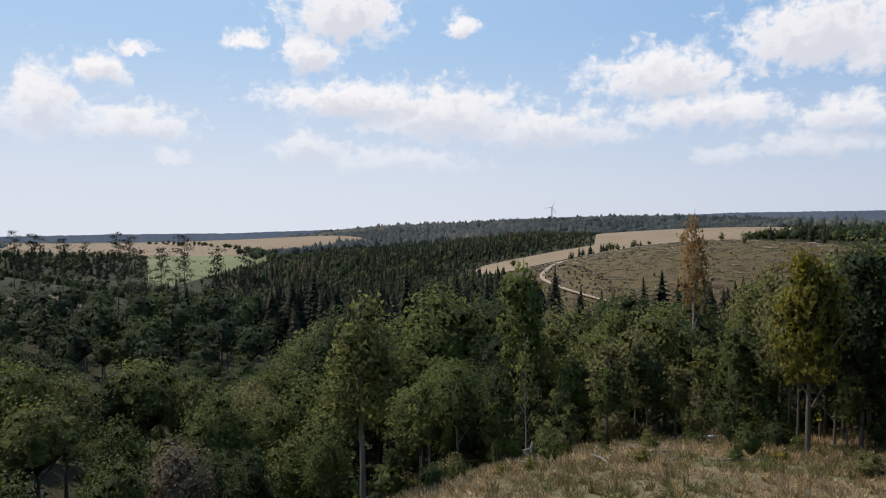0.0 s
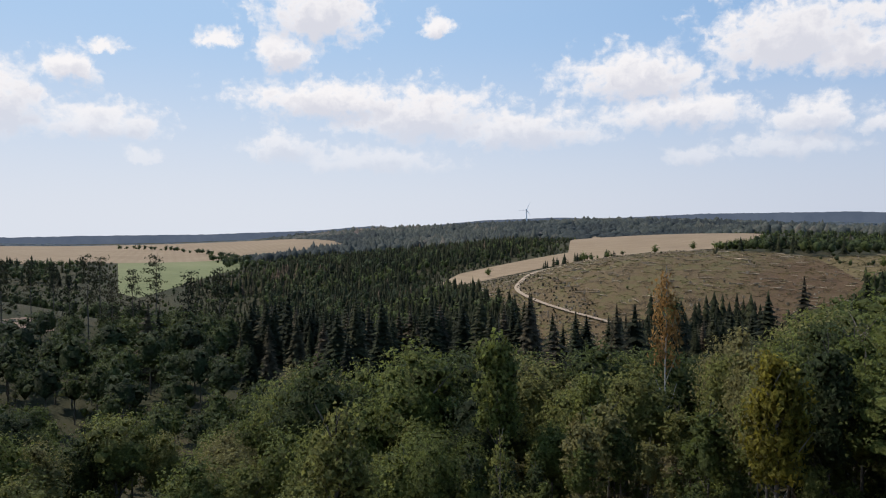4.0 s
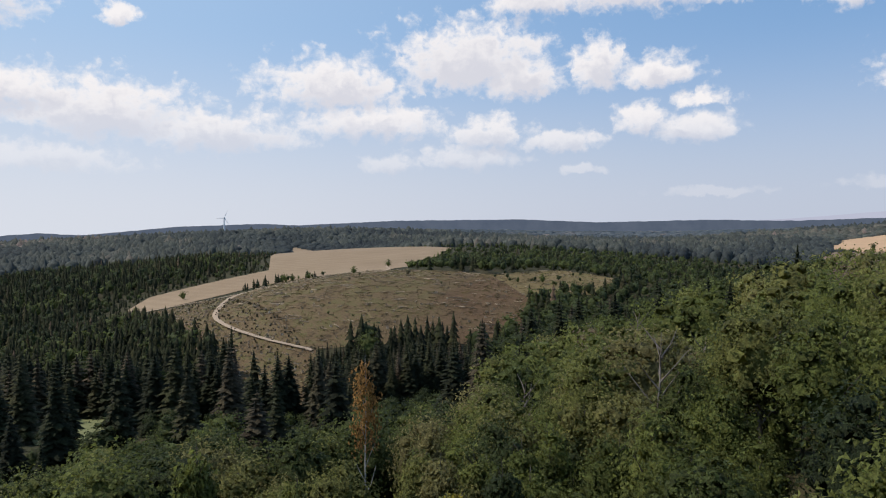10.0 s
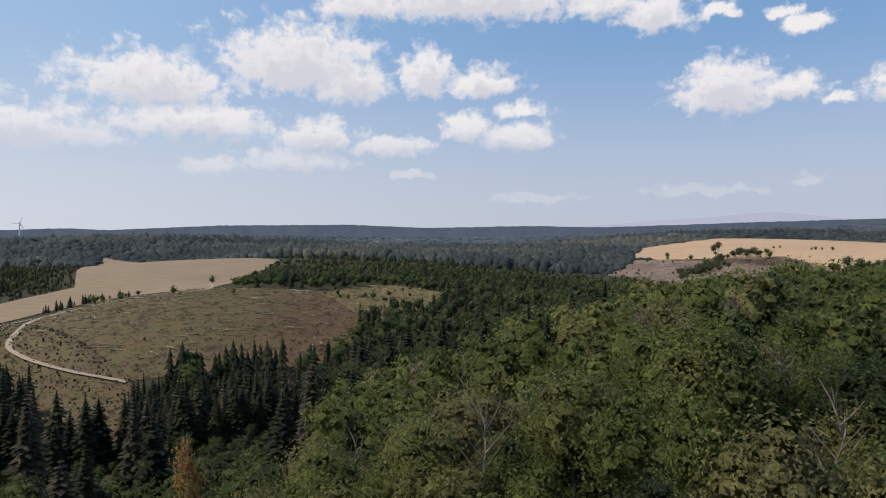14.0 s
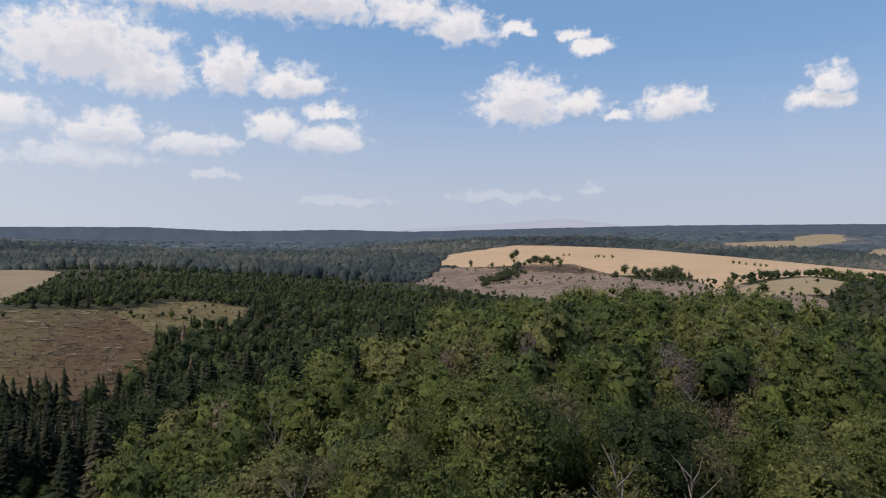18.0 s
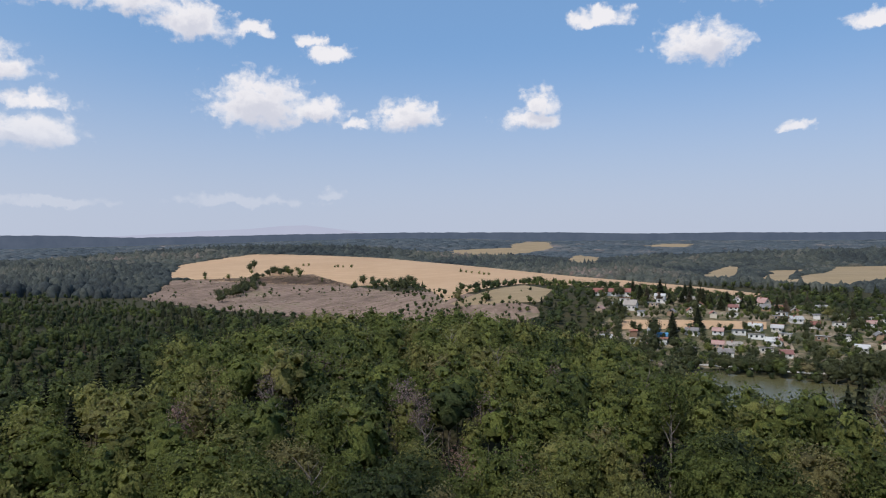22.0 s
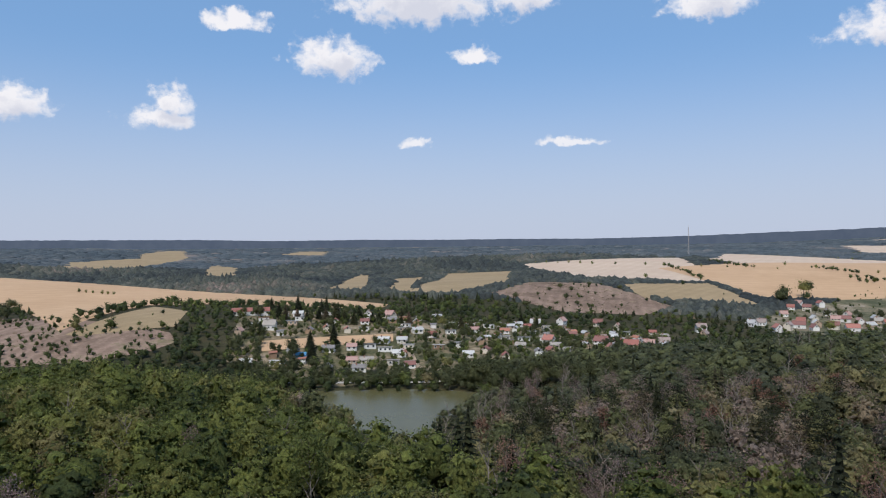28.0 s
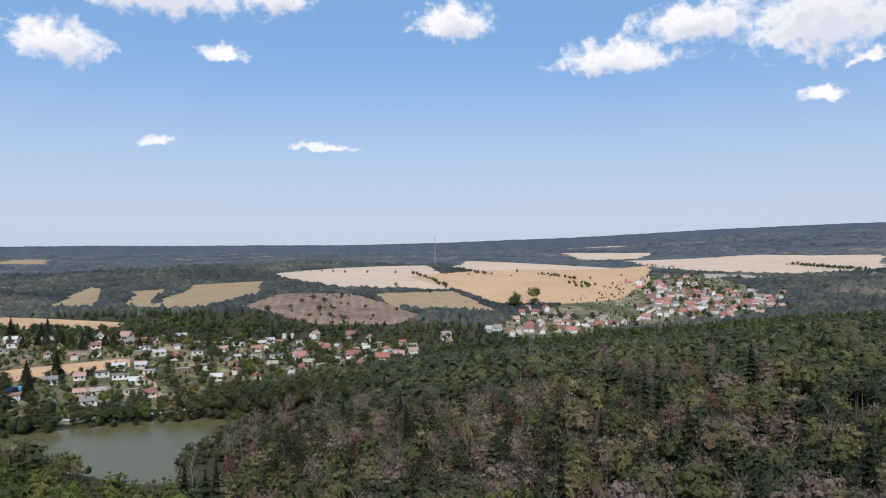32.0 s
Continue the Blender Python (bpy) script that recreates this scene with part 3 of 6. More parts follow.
def draped(name, pieces, mat, label, category, lift=0.25):
    """A field: the ground's own triangles cut to convex outlines and lifted a little."""
    verts, faces = [], []
    for step, poly in enumerate(pieces):
        poly = np.array(poly, float)
        area = sum(a[0] * b[1] - b[0] * a[1] for a, b in zip(poly, np.roll(poly, -1, 0)))
        if area < 0:
            poly = poly[::-1]
        mid, rad = poly.mean(0), np.linalg.norm(poly - poly.mean(0), axis=1).max()
        reach = np.linalg.norm(CENTRES - mid, axis=1)
        for tri in TRIS[reach < rad + 0.03 * np.linalg.norm(mid) + 12]:
            shape = [tuple(GV[k]) for k in tri]
            for (x0, y0), (x1, y1) in zip(poly, np.roll(poly, -1, 0)):
                cut, ex, ey = [], x1 - x0, y1 - y0
                for p, q in zip(shape, shape[1:] + shape[:1]):
                    sp, sq = ex * (p[1] - y0) - ey * (p[0] - x0), ex * (q[1] - y0) - ey * (q[0] - x0)
                    if sp >= 0:
                        cut.append(p)
                    if sp * sq < 0:
                        k = sp / (sp - sq)
                        cut.append(tuple(p[c] + k * (q[c] - p[c]) for c in range(3)))
                shape = cut
                if len(shape) < 3:
                    break
            if len(shape) >= 3:
                base = len(verts)
                verts += [(p[0], p[1], p[2] + lift + 0.05 * step) for p in shape]
                faces += [(base, base + k, base + k + 1) for k in range(1, len(shape) - 1)]
    return tagged(new(name, mesh_of(name, verts, faces, mat)), label, category, kind="structure")


def ribbon(name, line, width, mat, label, category, lift=0.32):
    """A track or road laid along a line over the land."""
    pts = [np.array(p, float) for p in line]
    path = []
    for k in range(len(pts) - 1):
        p0, p1, p2, p3 = pts[max(k - 1, 0)], pts[k], pts[k + 1], pts[min(k + 2, len(pts) - 1)]
        n = max(2, int(np.linalg.norm(p2 - p1) / 3))
        for u in np.arange(n) / n:
            path.append(0.5 * (2 * p1 + (p2 - p0) * u + (2 * p0 - 5 * p1 + 4 * p2 - p3) * u * u + (3 * p1 - p0 - 3 * p2 + p3) * u ** 3))
    path = np.array(path + [pts[-1]])
    side = np.gradient(path, axis=0)
    side = np.stack([-side[:, 1], side[:, 0]], -1) / np.linalg.norm(side, axis=1)[:, None]
    rows = [path + side * width * k for k in (-0.5, -0.2, 0.2, 0.5)]
    z = [land(r[:, 0], r[:, 1]) for r in rows]
    top = np.maximum.reduce(z) + lift
    verts = np.concatenate([np.column_stack([r, top - (0.25 if k in (0, 3) else 0)]) for k, r in enumerate(rows)])
    n = len(path)
    faces = [(a * n + k, a * n + k + 1, (a + 1) * n + k + 1, (a + 1) * n + k) for a in range(3) for k in range(n - 1)]
    return tagged(new(name, mesh_of(name, verts, faces, mat)), label, category, kind="structure")


CUT_SLOPE = [[(106, 375), (108, 251), (170, 229), (198, 231), (228, 266), (235, 310), (146, 387)], [(70, 426), (75, 237), (84, 204), (94, 216), (108, 251), (110, 392)], [(228, 266), (274, 261), (314, 283), (300, 319), (235, 310)]]
STUBBLE = [[(152, 403), (187, 340), (371, 542), (401, 1013), (222, 616), (181, 507)], [(69, 428), (118, 403), (152, 403), (181, 507), (92, 478), (74, 448)]]
VALLEY_MEADOW = [[(17, 269), (28, 283), (30, 309), (18, 305)], [(10, 180), (27, 167), (36, 231), (21, 246), (10, 241)]]
LEFT_CLEARING = [[(-87, 187), (-83, 180), (-77, 183), (-70, 197), (-77, 212)]]
GREEN_FIELD = [[(-200, 727), (-127, 462), (-113, 450), (-72, 621), (-95, 806)]]
TAN_FIELD = [[(-335, 1222), (-210, 763), (-73, 800), (18, 987), (12, 1112)], [(-764, 3416), (-321, 694), (-255, 551), (31, 997), (17, 1127)], [(-1021, 2210), (-310, 671), (24, 1027), (17, 1127), (-715, 3426)]]
WHEAT = [[(714, 104), (1229, 228), (1279, 494), (1078, 541), (816, 427)], [(607, -192), (664, -220), (1229, 228), (699, 101)], [(529, 55), (694, -11), (729, 106)]]
BANK = [[(483, 102), (517, 54), (601, 87), (749, 182), (838, 251), (800, 411), (654, 369), (497, 137)]]
NEAR_BANK = [[(448, 34), (453, 1), (468, -16), (491, -13), (653, 108), (457, 76)]]
STRIP = [[(506, 41), (507, -17), (572, -28), (638, -5), (515, 50)]]
NARROW = [[(434, -63), (440, -149), (461, -156), (456, -66)]]
PALE = [[(763, -724), (1308, -1164), (1257, -697), (827, -565)]]
GOLD = [[(600, -924), (674, -1130), (1057, -1772), (969, -808), (791, -739), (650, -702)]]
SLOPE_PASTURE = [[(600, -657), (763, -724), (759, -564), (654, -527)]]
UPPER = [[(737, -1215), (932, -1590), (1585, -1554), (1108, -1035), (898, -954)]]
FAR_TAN = [[(452, -1692), (593, -2223), (1006, -2315), (1248, -1925), (913, -1612), (581, -1526)]]
BROWN_HILL = [[(577, -465), (604, -528), (765, -540), (803, -461), (718, -357), (603, -384)]]
CLEARINGS = [[(786, -232), (1229, -377), (1334, -389), (1193, -313), (823, -190)], [(754, -276), (1169, -457), (1168, -399), (796, -264)], [(2581, -614), (3193, -771), (3202, -632), (2602, -427)], [(1353, -271), (1457, -288), (1383, -222)], [(727, -316), (812, -438), (1137, -614), (1194, -508), (745, -269)], [(1270, -87), (1271, -144), (1658, -188), (1761, -140)], [(1546, 135), (2251, -107), (2496, -127), (2041, 191), (1550, 189)], [(1366, -96), (1376, -154), (1830, -210), (2014, -169), (1806, -126)], [(2180, 20), (2450, -119), (3496, -170), (2457, 32)]]
FAR_STRIPS = [[(1257, -2038), (1390, -2372), (1798, -2318), (1359, -1869)], [(1729, -2806), (1925, -2923), (2145, -2766), (2035, -2711)]]
GARDENS = [[(344, -88), (377, -326), (498, -425), (549, -188), (571, -69), (422, -41)]]
VILLAGE = [[(396, -943), (425, -1074), (768, -1503), (755, -1266), (582, -648), (498, -537), (447, -539)]]
HILLTOP = [[(-26, 22), (4, 44), (25, 58), (36, 46), (26, 20), (6, -30), (-30, -20)]]

draped("cleared_slope", CUT_SLOPE[:1], M_CUT, "clear-felled hillside with dry grass and brash", "clearing")
draped("felled_foot", CUT_SLOPE[1:2], M_CUT_BROWN, "bare brown felled ground with stumps below the track", "clearing")
draped("golden_slope", CUT_SLOPE[2:], M_CUT_GOLD, "dry golden grass slope with single bushes", "clearing")
draped("grassy_edge", [[(108, 394), (146, 386), (187, 345), (152, 403), (120, 402)]], M_CUT_GOLD, "dry grass edge beside the track", "clearing", 0.45)
draped("stubble_field", STUBBLE, M_STUBBLE, "harvested tan stubble field on the hill", "field", 0.35)
draped("green_field", GREEN_FIELD, M_PASTURE, "flat green meadow field", "field")
draped("tan_field", TAN_FIELD, M_STUBBLE, "wide tan stubble fields on the plain", "field")
draped("grain_field", WHEAT, M_WHEAT, "ripe golden grain field on a rise", "field")
draped("brown_bank", BANK, M_BROWN, "bare brown felled bank below the grain field", "clearing")
draped("near_bank", NEAR_BANK, M_BROWN, "brown scrubby bank above the gardens", "clearing", 0.3)
draped("dry_strip", STRIP, M_DRYGRASS, "dry grass strip beside the field", "field", 0.4)
draped("narrow_field", NARROW, M_WHEAT, "narrow golden field between the gardens", "field", 0.5)
draped("pale_field", PALE, M_PALE, "pale harvested field on the far rise", "field")
draped("gold_field", GOLD, M_WHEAT, "large golden stubble field near the village", "field", 0.4)
draped("slope_pasture", SLOPE_PASTURE, M_DRYGRASS, "dry pasture on the slope", "field", 0.5)
draped("upper_field", UPPER, M_PALE, "pale far field below the woods", "field")
draped("far_field", FAR_TAN, M_PALE, "far tan fields beyond the village", "field", 0.3)
draped("brown_hill", BROWN_HILL, M_BROWN, "bare brown felled hill above the village", "clearing", 0.3)
draped("forest_clearing", CLEARINGS, M_DRYGRASS, "dry meadows between the woods", "field")
draped("far_strip", FAR_STRIPS, M_PALE, "thin pale fields below the last woods", "field")
draped("garden_ground", GARDENS, M_GARDEN, "dry garden plots beside the lake", "ground", 0.2)
draped("village_ground", VILLAGE, M_YARD, "dry yards of the village", "ground", 0.2)
draped("hilltop_grass", HILLTOP, M_MEADOW, "dry grassy hilltop below the start", "grass", 0.1)
draped("valley_meadow", VALLEY_MEADOW, M_PASTURE, "small green meadow in the valley", "meadow", 0.2)
draped("small_clearing", LEFT_CLEARING, M_BROWN, "small brown clearing below tall pines", "clearing", 0.2)
TRACK = [(238, 429), (190, 345), (160, 360), (138, 366), (117, 374), (101, 350), (91, 326), (90, 299), (96, 273), (107, 251)]
ribbon("track", TRACK, 2.8, M_TRACK, "pale dusty track curving round the felled slope", "track")
ribbon("skid_track", [(157, 330), (148, 300), (139, 264)], 1.3, M_CUT_GOLD, "faint skid track down the felled slope", "track")
FIELD_TRACK = [(138, 366), (115, 385), (92, 415), (69, 431)]
ribbon("field_track", FIELD_TRACK, 2.4, M_TRACK, "dusty track along the stubble field", "track")
ribbon("garden_lane", [(452, -157), (416, -151), (362, -138)], 4.0, M_TRACK, "pale lane between garden plots", "road", 0.6)
ribbon("lakeside_road", [(378, -20), (369, -58), (358, -79), (350, -101), (340, -122), (334, -150), (326, -185)], 4.0, M_ROAD, "pale road along the lake shore", "road", 0.8)
ribbon("village_road", [(490, -781), (532, -906), (611, -1145), (690, -1360)], 7, M_ROAD, "pale village road climbing the hill", "road", 0.8)

m_water, add = material("lake_water")
ripple = noise_of(add, 0.8, 4, 0.6)
finish(add, (0.095, 0.088, 0.040), 0.25, ripple, 0.15, 0.05, spec=0.14)
lx, ly = (LAKE - LAKE.mean(0)).T * 1.12 + LAKE.mean(0)[:, None]
lake = tagged(new("lake", mesh_of("lake", np.column_stack([lx, ly, np.full(len(lx), LAKE_Z)]), [tuple(range(len(lx)))], m_water)), "calm greenish brown lake", "lake", kind="structure")

# the last blue ridges, far behind everything; their haze is a glowing colour
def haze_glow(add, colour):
    """The far backdrop: hills whose haze is painted as a glowing colour."""
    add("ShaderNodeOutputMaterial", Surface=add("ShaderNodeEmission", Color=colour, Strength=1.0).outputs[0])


m_ridge, add = material("far_ridge_haze_glow")
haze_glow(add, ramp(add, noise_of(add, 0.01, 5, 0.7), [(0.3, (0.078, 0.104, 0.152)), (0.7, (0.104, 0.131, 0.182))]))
RIDGE_A = [-40, -24, -18, -10, -1, 3.6, 6.4, 13, 19, 22, 30, 40, 46, 54, 60, 66, 73, 81]
RIDGE_H = [-58, -58, -50, -46, -23, 8, -5, 47, 64, 54, 85, 90, 68, 80, 70, 82, 100, 113]
RIDGE_A2 = [93, 100, 106, 112, 118, 124, 127, 133, 138, 143, 147, 155, 163, 168, 180]
RIDGE_H2 = [117, 108, 114, 112, 114, 112, 114, 125, 138, 150, 164, 194, 210, 212, 180]
rb = np.arange(-40, 180, 0.25)
rh = np.interp(rb, RIDGE_A + RIDGE_A2, RIDGE_H + RIDGE_H2) + np.array([noise.noise((a * 3.1, 0.4, 0)) * 3 for a in rb])
rx, ry = polar(rb, 4600.0)
rx2, ry2 = polar(rb, 4750.0)
n = len(rb)
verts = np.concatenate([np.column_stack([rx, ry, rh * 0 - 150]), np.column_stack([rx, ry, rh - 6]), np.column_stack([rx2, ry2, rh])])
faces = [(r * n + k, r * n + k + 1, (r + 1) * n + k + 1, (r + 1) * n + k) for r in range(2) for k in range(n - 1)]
tagged(new("backdrop", mesh_of("backdrop", verts, faces, m_ridge)), "wooded ridges on the horizon, glowing in blue haze colour", "hills", kind="structure")


# a farther mountain; its pale lilac haze is painted as glow too
m_faint, add = material("farthest_mountain_haze_glow")
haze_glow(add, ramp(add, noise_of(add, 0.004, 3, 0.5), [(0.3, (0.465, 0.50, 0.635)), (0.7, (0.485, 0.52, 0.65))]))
FAINT_A, FAINT_H = [56.1, 59.2, 62.4, 65.1, 68.3, 71.2, 72.9, 75.5, 78.1, 80.8], [68, 80, 99, 118, 131, 156, 160, 135, 106, 83]
fb = np.arange(FAINT_A[0] - 8, FAINT_A[-1] + 8, 0.4)
fh = np.interp(fb, FAINT_A, FAINT_H)
fx, fy = polar(fb, 4840.0)
n = len(fb)
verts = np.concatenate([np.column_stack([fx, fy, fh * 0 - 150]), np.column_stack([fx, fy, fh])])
tagged(new("backdrop_far", mesh_of("backdrop_far", verts, [(k, k + 1, n + k + 1, n + k) for k in range(n - 1)], m_faint)), "mountain beyond the horizon, glowing in pale lilac haze colour", "mountain", kind="structure")

# ---------------------------------------------------------------- trees
rng = np.random.default_rng(7)


def ico(level):
    bm = bmesh.new()
    bmesh.ops.create_icosphere(bm, subdivisions=level, radius=1)
    bm.verts.ensure_lookup_table()
    v = np.array([p.co[:] for p in bm.verts])
    f = np.array([[p.index for p in q.verts] for q in bm.faces])
    bm.free()
    return v, f


ICO1 = ico(1)


def dome_normals(v, f):
    """Normals of a leafy crown one unit high: those of its rounded mass, roughened by its leaves."""
    mass = unit(np.stack([v[:, 0] * 16, v[:, 1] * 16, (v[:, 2] - 0.45) * 6.5], 1))
    flat = np.cross(v[f[:, 1]] - v[f[:, 0]], v[f[:, 2]] - v[f[:, 0]])
    leaf = np.zeros(v.shape)
    for k in range(3):
        np.add.at(leaf, f[:, k], flat)
    leaf = unit(leaf)
    leaf *= np.sign((leaf * mass).sum(1, keepdims=True) + 1e-9)
    return unit(mass + 1.05 * leaf)


def outward(v, f):
    """Turns the faces of a crown to look away from its middle."""
    flat = np.cross(v[f[:, 1]] - v[f[:, 0]], v[f[:, 2]] - v[f[:, 0]])
    away = v[f].mean(1) - [0, 0, 0.4]
    back = (flat * away).sum(1) < 0
    f = f.copy()
    f[back] = f[back][:, ::-1]
    return v, f


def set_normals(me, n):
    me.polygons.foreach_set("use_smooth", np.ones(len(me.polygons), bool))
    me.attributes.new("custom_normal", "FLOAT_VECTOR", "POINT").data.foreach_set("vector", np.asarray(n, np.float32).ravel())
    me.update()


def joined(parts):
    vs, fs, n = [], [], 0
    for v, f in parts:
        vs.append(v)
        fs.append(np.asarray(f) + n)
        n += len(v)
    return np.concatenate(vs), np.concatenate(fs)


def unit(v):
    return v / np.maximum(np.linalg.norm(v, axis=-1, keepdims=True), 1e-9)


def leaves(centres, outward, size, loose=0.8):
    """Small leaf clumps that face outward, more or less."""
    n = len(centres)
    nrm = unit(outward + rng.normal(0, loose, (n, 3)))
    a = unit(np.cross(nrm, rng.normal(0, 1, (n, 3))))
    b = np.cross(nrm, a)
    s = size * rng.uniform(0.6, 1.35, (n, 1))
    v = np.stack([centres - a * s, centres + a * s * 0.8 - b * s * 0.5, centres + a * s * 0.3 + b * s * 0.8 + nrm * s * 0.3], 1).reshape(-1, 3)
    return v, np.arange(n * 3).reshape(-1, 3)


def lobes(count, slim=1.0, low=0.30):
    """Places and radii of the rounded masses on the dome of a crown, for a tree one unit high."""
    rh, rv, mid = 0.245 * slim, (1 - low) / 2, (1 + low) / 2
    out = [(np.array([0, 0, mid]), np.array([rh * 0.78, rh * 0.78, rv * 0.80]))]
    for k in range(count):
        up = 1 - 1.55 * (k + 0.5) / count + rng.uniform(-0.08, 0.08)
        a, s = k * 2.4 + rng.uniform(-0.4, 0.4), math.sqrt(max(0.0, 1 - up * up))
        q = rng.uniform(0.54, 0.74)
        r = rng.uniform(0.52, 0.82) * rh * (9 / (count + 3)) ** 0.3
        out.append((np.array([math.cos(a) * s * rh * q, math.sin(a) * s * rh * q, mid + up * rv * q]), np.array([1, 1, 0.8]) * r))
    return out


def broadleaf_crown(count, core, leaf_count, size, slim=1.0, low=0.30, loose=0.7):
    """Leaf clumps on the rounded masses of a crown; core is the dark solid heart that stops the view through."""
    parts, masses = [], lobes(count, slim, low)
    for k, (c, r) in enumerate(masses):
        if core is not None:
            v, f = core
            bumpy = v * (0.85 + 0.38 * np.array([[noise.noise(Vector(p) * 2.3 + Vector(c) * 30)] for p in v]))
            parts.append((c + bumpy * r * (0.85 if k == 0 else 0.42), f))
        n = int(leaf_count * (0.08 if k == 0 else 0.92 / (len(masses) - 1)))
        way = unit(rng.normal(0, 1, (n, 3)) + [0, 0, 0.35 if core is not None else 0.0])
        deep = rng.uniform(0.2, 1.15, (n, 1)) if core is None else rng.uniform(0.42, 1.18, (n, 1))
        parts.append(leaves(c + way * r * deep, way + (c - masses[0][0]) * (1.5 if core is not None else 0.0), size, loose))
    return outward(*joined(parts))


def tube(points, radii, sides=6):
    pts, vs, fs = [np.array(p, float) for p in points], [], []
    for k, p in enumerate(pts):
        d = unit(pts[min(k + 1, len(pts) - 1)] - pts[max(k - 1, 0)])
        a = unit(np.cross(d, [0.31, 0.95, 0.11]))
        b = np.cross(d, a)
        for s in range(sides):
            t = 2 * math.pi * s / sides
            vs.append(p + (a * math.cos(t) + b * math.sin(t)) * radii[k])
    for k in range(len(pts) - 1):
        for s in range(sides):
            i, j = k * sides + s, k * sides + (s + 1) % sides
            fs += [(i, j, j + sides), (i, j + sides, i + sides)]
    return np.array(vs), np.array(fs)


def trunk_of(limbs, reach=0.85, girth=0.014, lean=0.02, low=0.35, spread=0.17):
    bend = rng.normal(0, lean, (5, 2))
    line = [(bend[k, 0] * k * 0.3, bend[k, 1] * k * 0.3, reach * k / 4 - (0.03 if k == 0 else 0)) for k in range(5)]
    parts = [tube(line, [girth * (1.25 - 0.28 * k) for k in range(5)], 7)]
    for k in range(limbs):
        h = low + (reach - low - 0.05) * k / max(1, limbs)
        a = k * 2.4 + rng.uniform(-0.4, 0.4)
        r = spread * rng.uniform(0.7, 1.2) * (1.15 - 0.5 * k / max(1, limbs))
        x, y = np.interp(h, [p[2] for p in line], [p[0] for p in line]), np.interp(h, [p[2] for p in line], [p[1] for p in line])
        parts.append(tube([(x, y, h), (x + math.cos(a) * r * 0.5, y + math.sin(a) * r * 0.5, h + r * 0.55), (x + math.cos(a + 0.2) * r, y + math.sin(a + 0.2) * r, h + r * 1.2)], [girth * 0.5, girth * 0.32, girth * 0.1], 5))
    return joined(parts)


def spruce_crown(whorls, arms, wide=0.135, low=0.10, ragged=0.25):
    """Drooping fans of needles in whorls up a straight stem."""
    vs, fs = [], []
    for k in range(whorls):
        u = k / (whorls - 1)
        h = low + (0.985 - low) * u ** 0.92
        r = wide * (1 - u) ** 0.8 + 0.012
        for j in range(arms):
            if rng.uniform() < ragged * 0.4:
                continue
            a = 2 * math.pi * (j + 0.5 * (k % 2)) / arms + rng.uniform(-0.25, 0.25)
            q = r * rng.uniform(1 - ragged, 1 + ragged)
            c, s = math.cos(a), math.sin(a)
            wq, drop = q * 0.30, q * rng.uniform(0.30, 0.55)
            n = len(vs)
            vs += [(0, 0, h + q * 0.10), (c * q * 0.55 - s * wq, s * q * 0.55 + c * wq, h - drop * 0.55), (c * q * 0.6, s * q * 0.6, h - drop * 0.12), (c * q * 0.55 + s * wq, s * q * 0.55 - c * wq, h - drop * 0.55), (c * q, s * q, h - drop)]
            fs += [(n, n + 1, n + 2), (n, n + 2, n + 3), (n + 1, n + 4, n + 2), (n + 2, n + 4, n + 3)]
    core = tube([(0, 0, low), (0, 0, 0.5), (0, 0, 1.0)], [wide * 0.5, wide * 0.32, 0.002], 6)
    return joined([(np.array(vs), np.array(fs)), core])


def skirts(levels, points, wide=0.135, low=0.08):
    vs, fs = [], []
    for k in range(levels):
        u = k / levels
        n = len(vs)
        top = low + (1 - low) * (k + 1.55) / (levels + 0.55)
        vs.append((0, 0, min(1.0, top)))
        for j in range(points * 2):
            r = wide * (1 - u) ** 0.85 * (1.15 if j % 2 else 0.55) * rng.uniform(0.75, 1.2)
            a = math.pi * j / points + k * 0.7
            vs.append((math.cos(a) * r, math.sin(a) * r, low + (1 - low) * k / (levels + 0.3) - (0.035 if j % 2 else 0.0)))
        fs += [(n, n + 1 + j, n + 1 + (j + 1) % (points * 2)) for j in range(points * 2)]
    return np.array(vs), np.array(fs)


class Stand:
    """Collects many trees of one look into one mesh."""

    def __init__(self, protos, leafy=False):
        self.protos, self.v, self.f, self.t, self.n = protos, [], [], [], 0
        self.dome, self.normals = [dome_normals(*p) for p in protos] if leafy else None, []

    def plant(self, which, x, y, z, high, wide, tone):
        """Arrays of places, heights, widths and tones for one prototype."""
        v, f = self.protos[which]
        if len(x) == 0:
            return
        a = rng.uniform(0, 2 * math.pi, len(x))
        c, s = np.cos(a)[:, None], np.sin(a)[:, None]
        out = np.stack([(v[:, 0] * c - v[:, 1] * s) * wide[:, None] + x[:, None], (v[:, 0] * s + v[:, 1] * c) * wide[:, None] + y[:, None], v[:, 2] * high[:, None] + z[:, None]], -1)
        self.v.append(out.reshape(-1, 3))
        if self.dome:
            m = self.dome[which]
            self.normals.append(np.stack([m[:, 0] * c - m[:, 1] * s, m[:, 0] * s + m[:, 1] * c, np.broadcast_to(m[:, 2], (len(x), len(v)))], -1).reshape(-1, 3))
        self.f.append((f[None] + np.arange(len(x))[:, None, None] * len(v) + self.n).reshape(-1, 3))
        self.t.append(np.repeat(tone, len(v)))
        self.n += len(x) * len(v)

    def build(self, name, mat, label, category):
        me = mesh_of(name, np.concatenate(self.v), np.concatenate(self.f), mat, np.concatenate(self.t))
        if self.dome:
            set_normals(me, np.concatenate(self.normals))
        return tagged(new(name, me), label, category, kind="stuff")


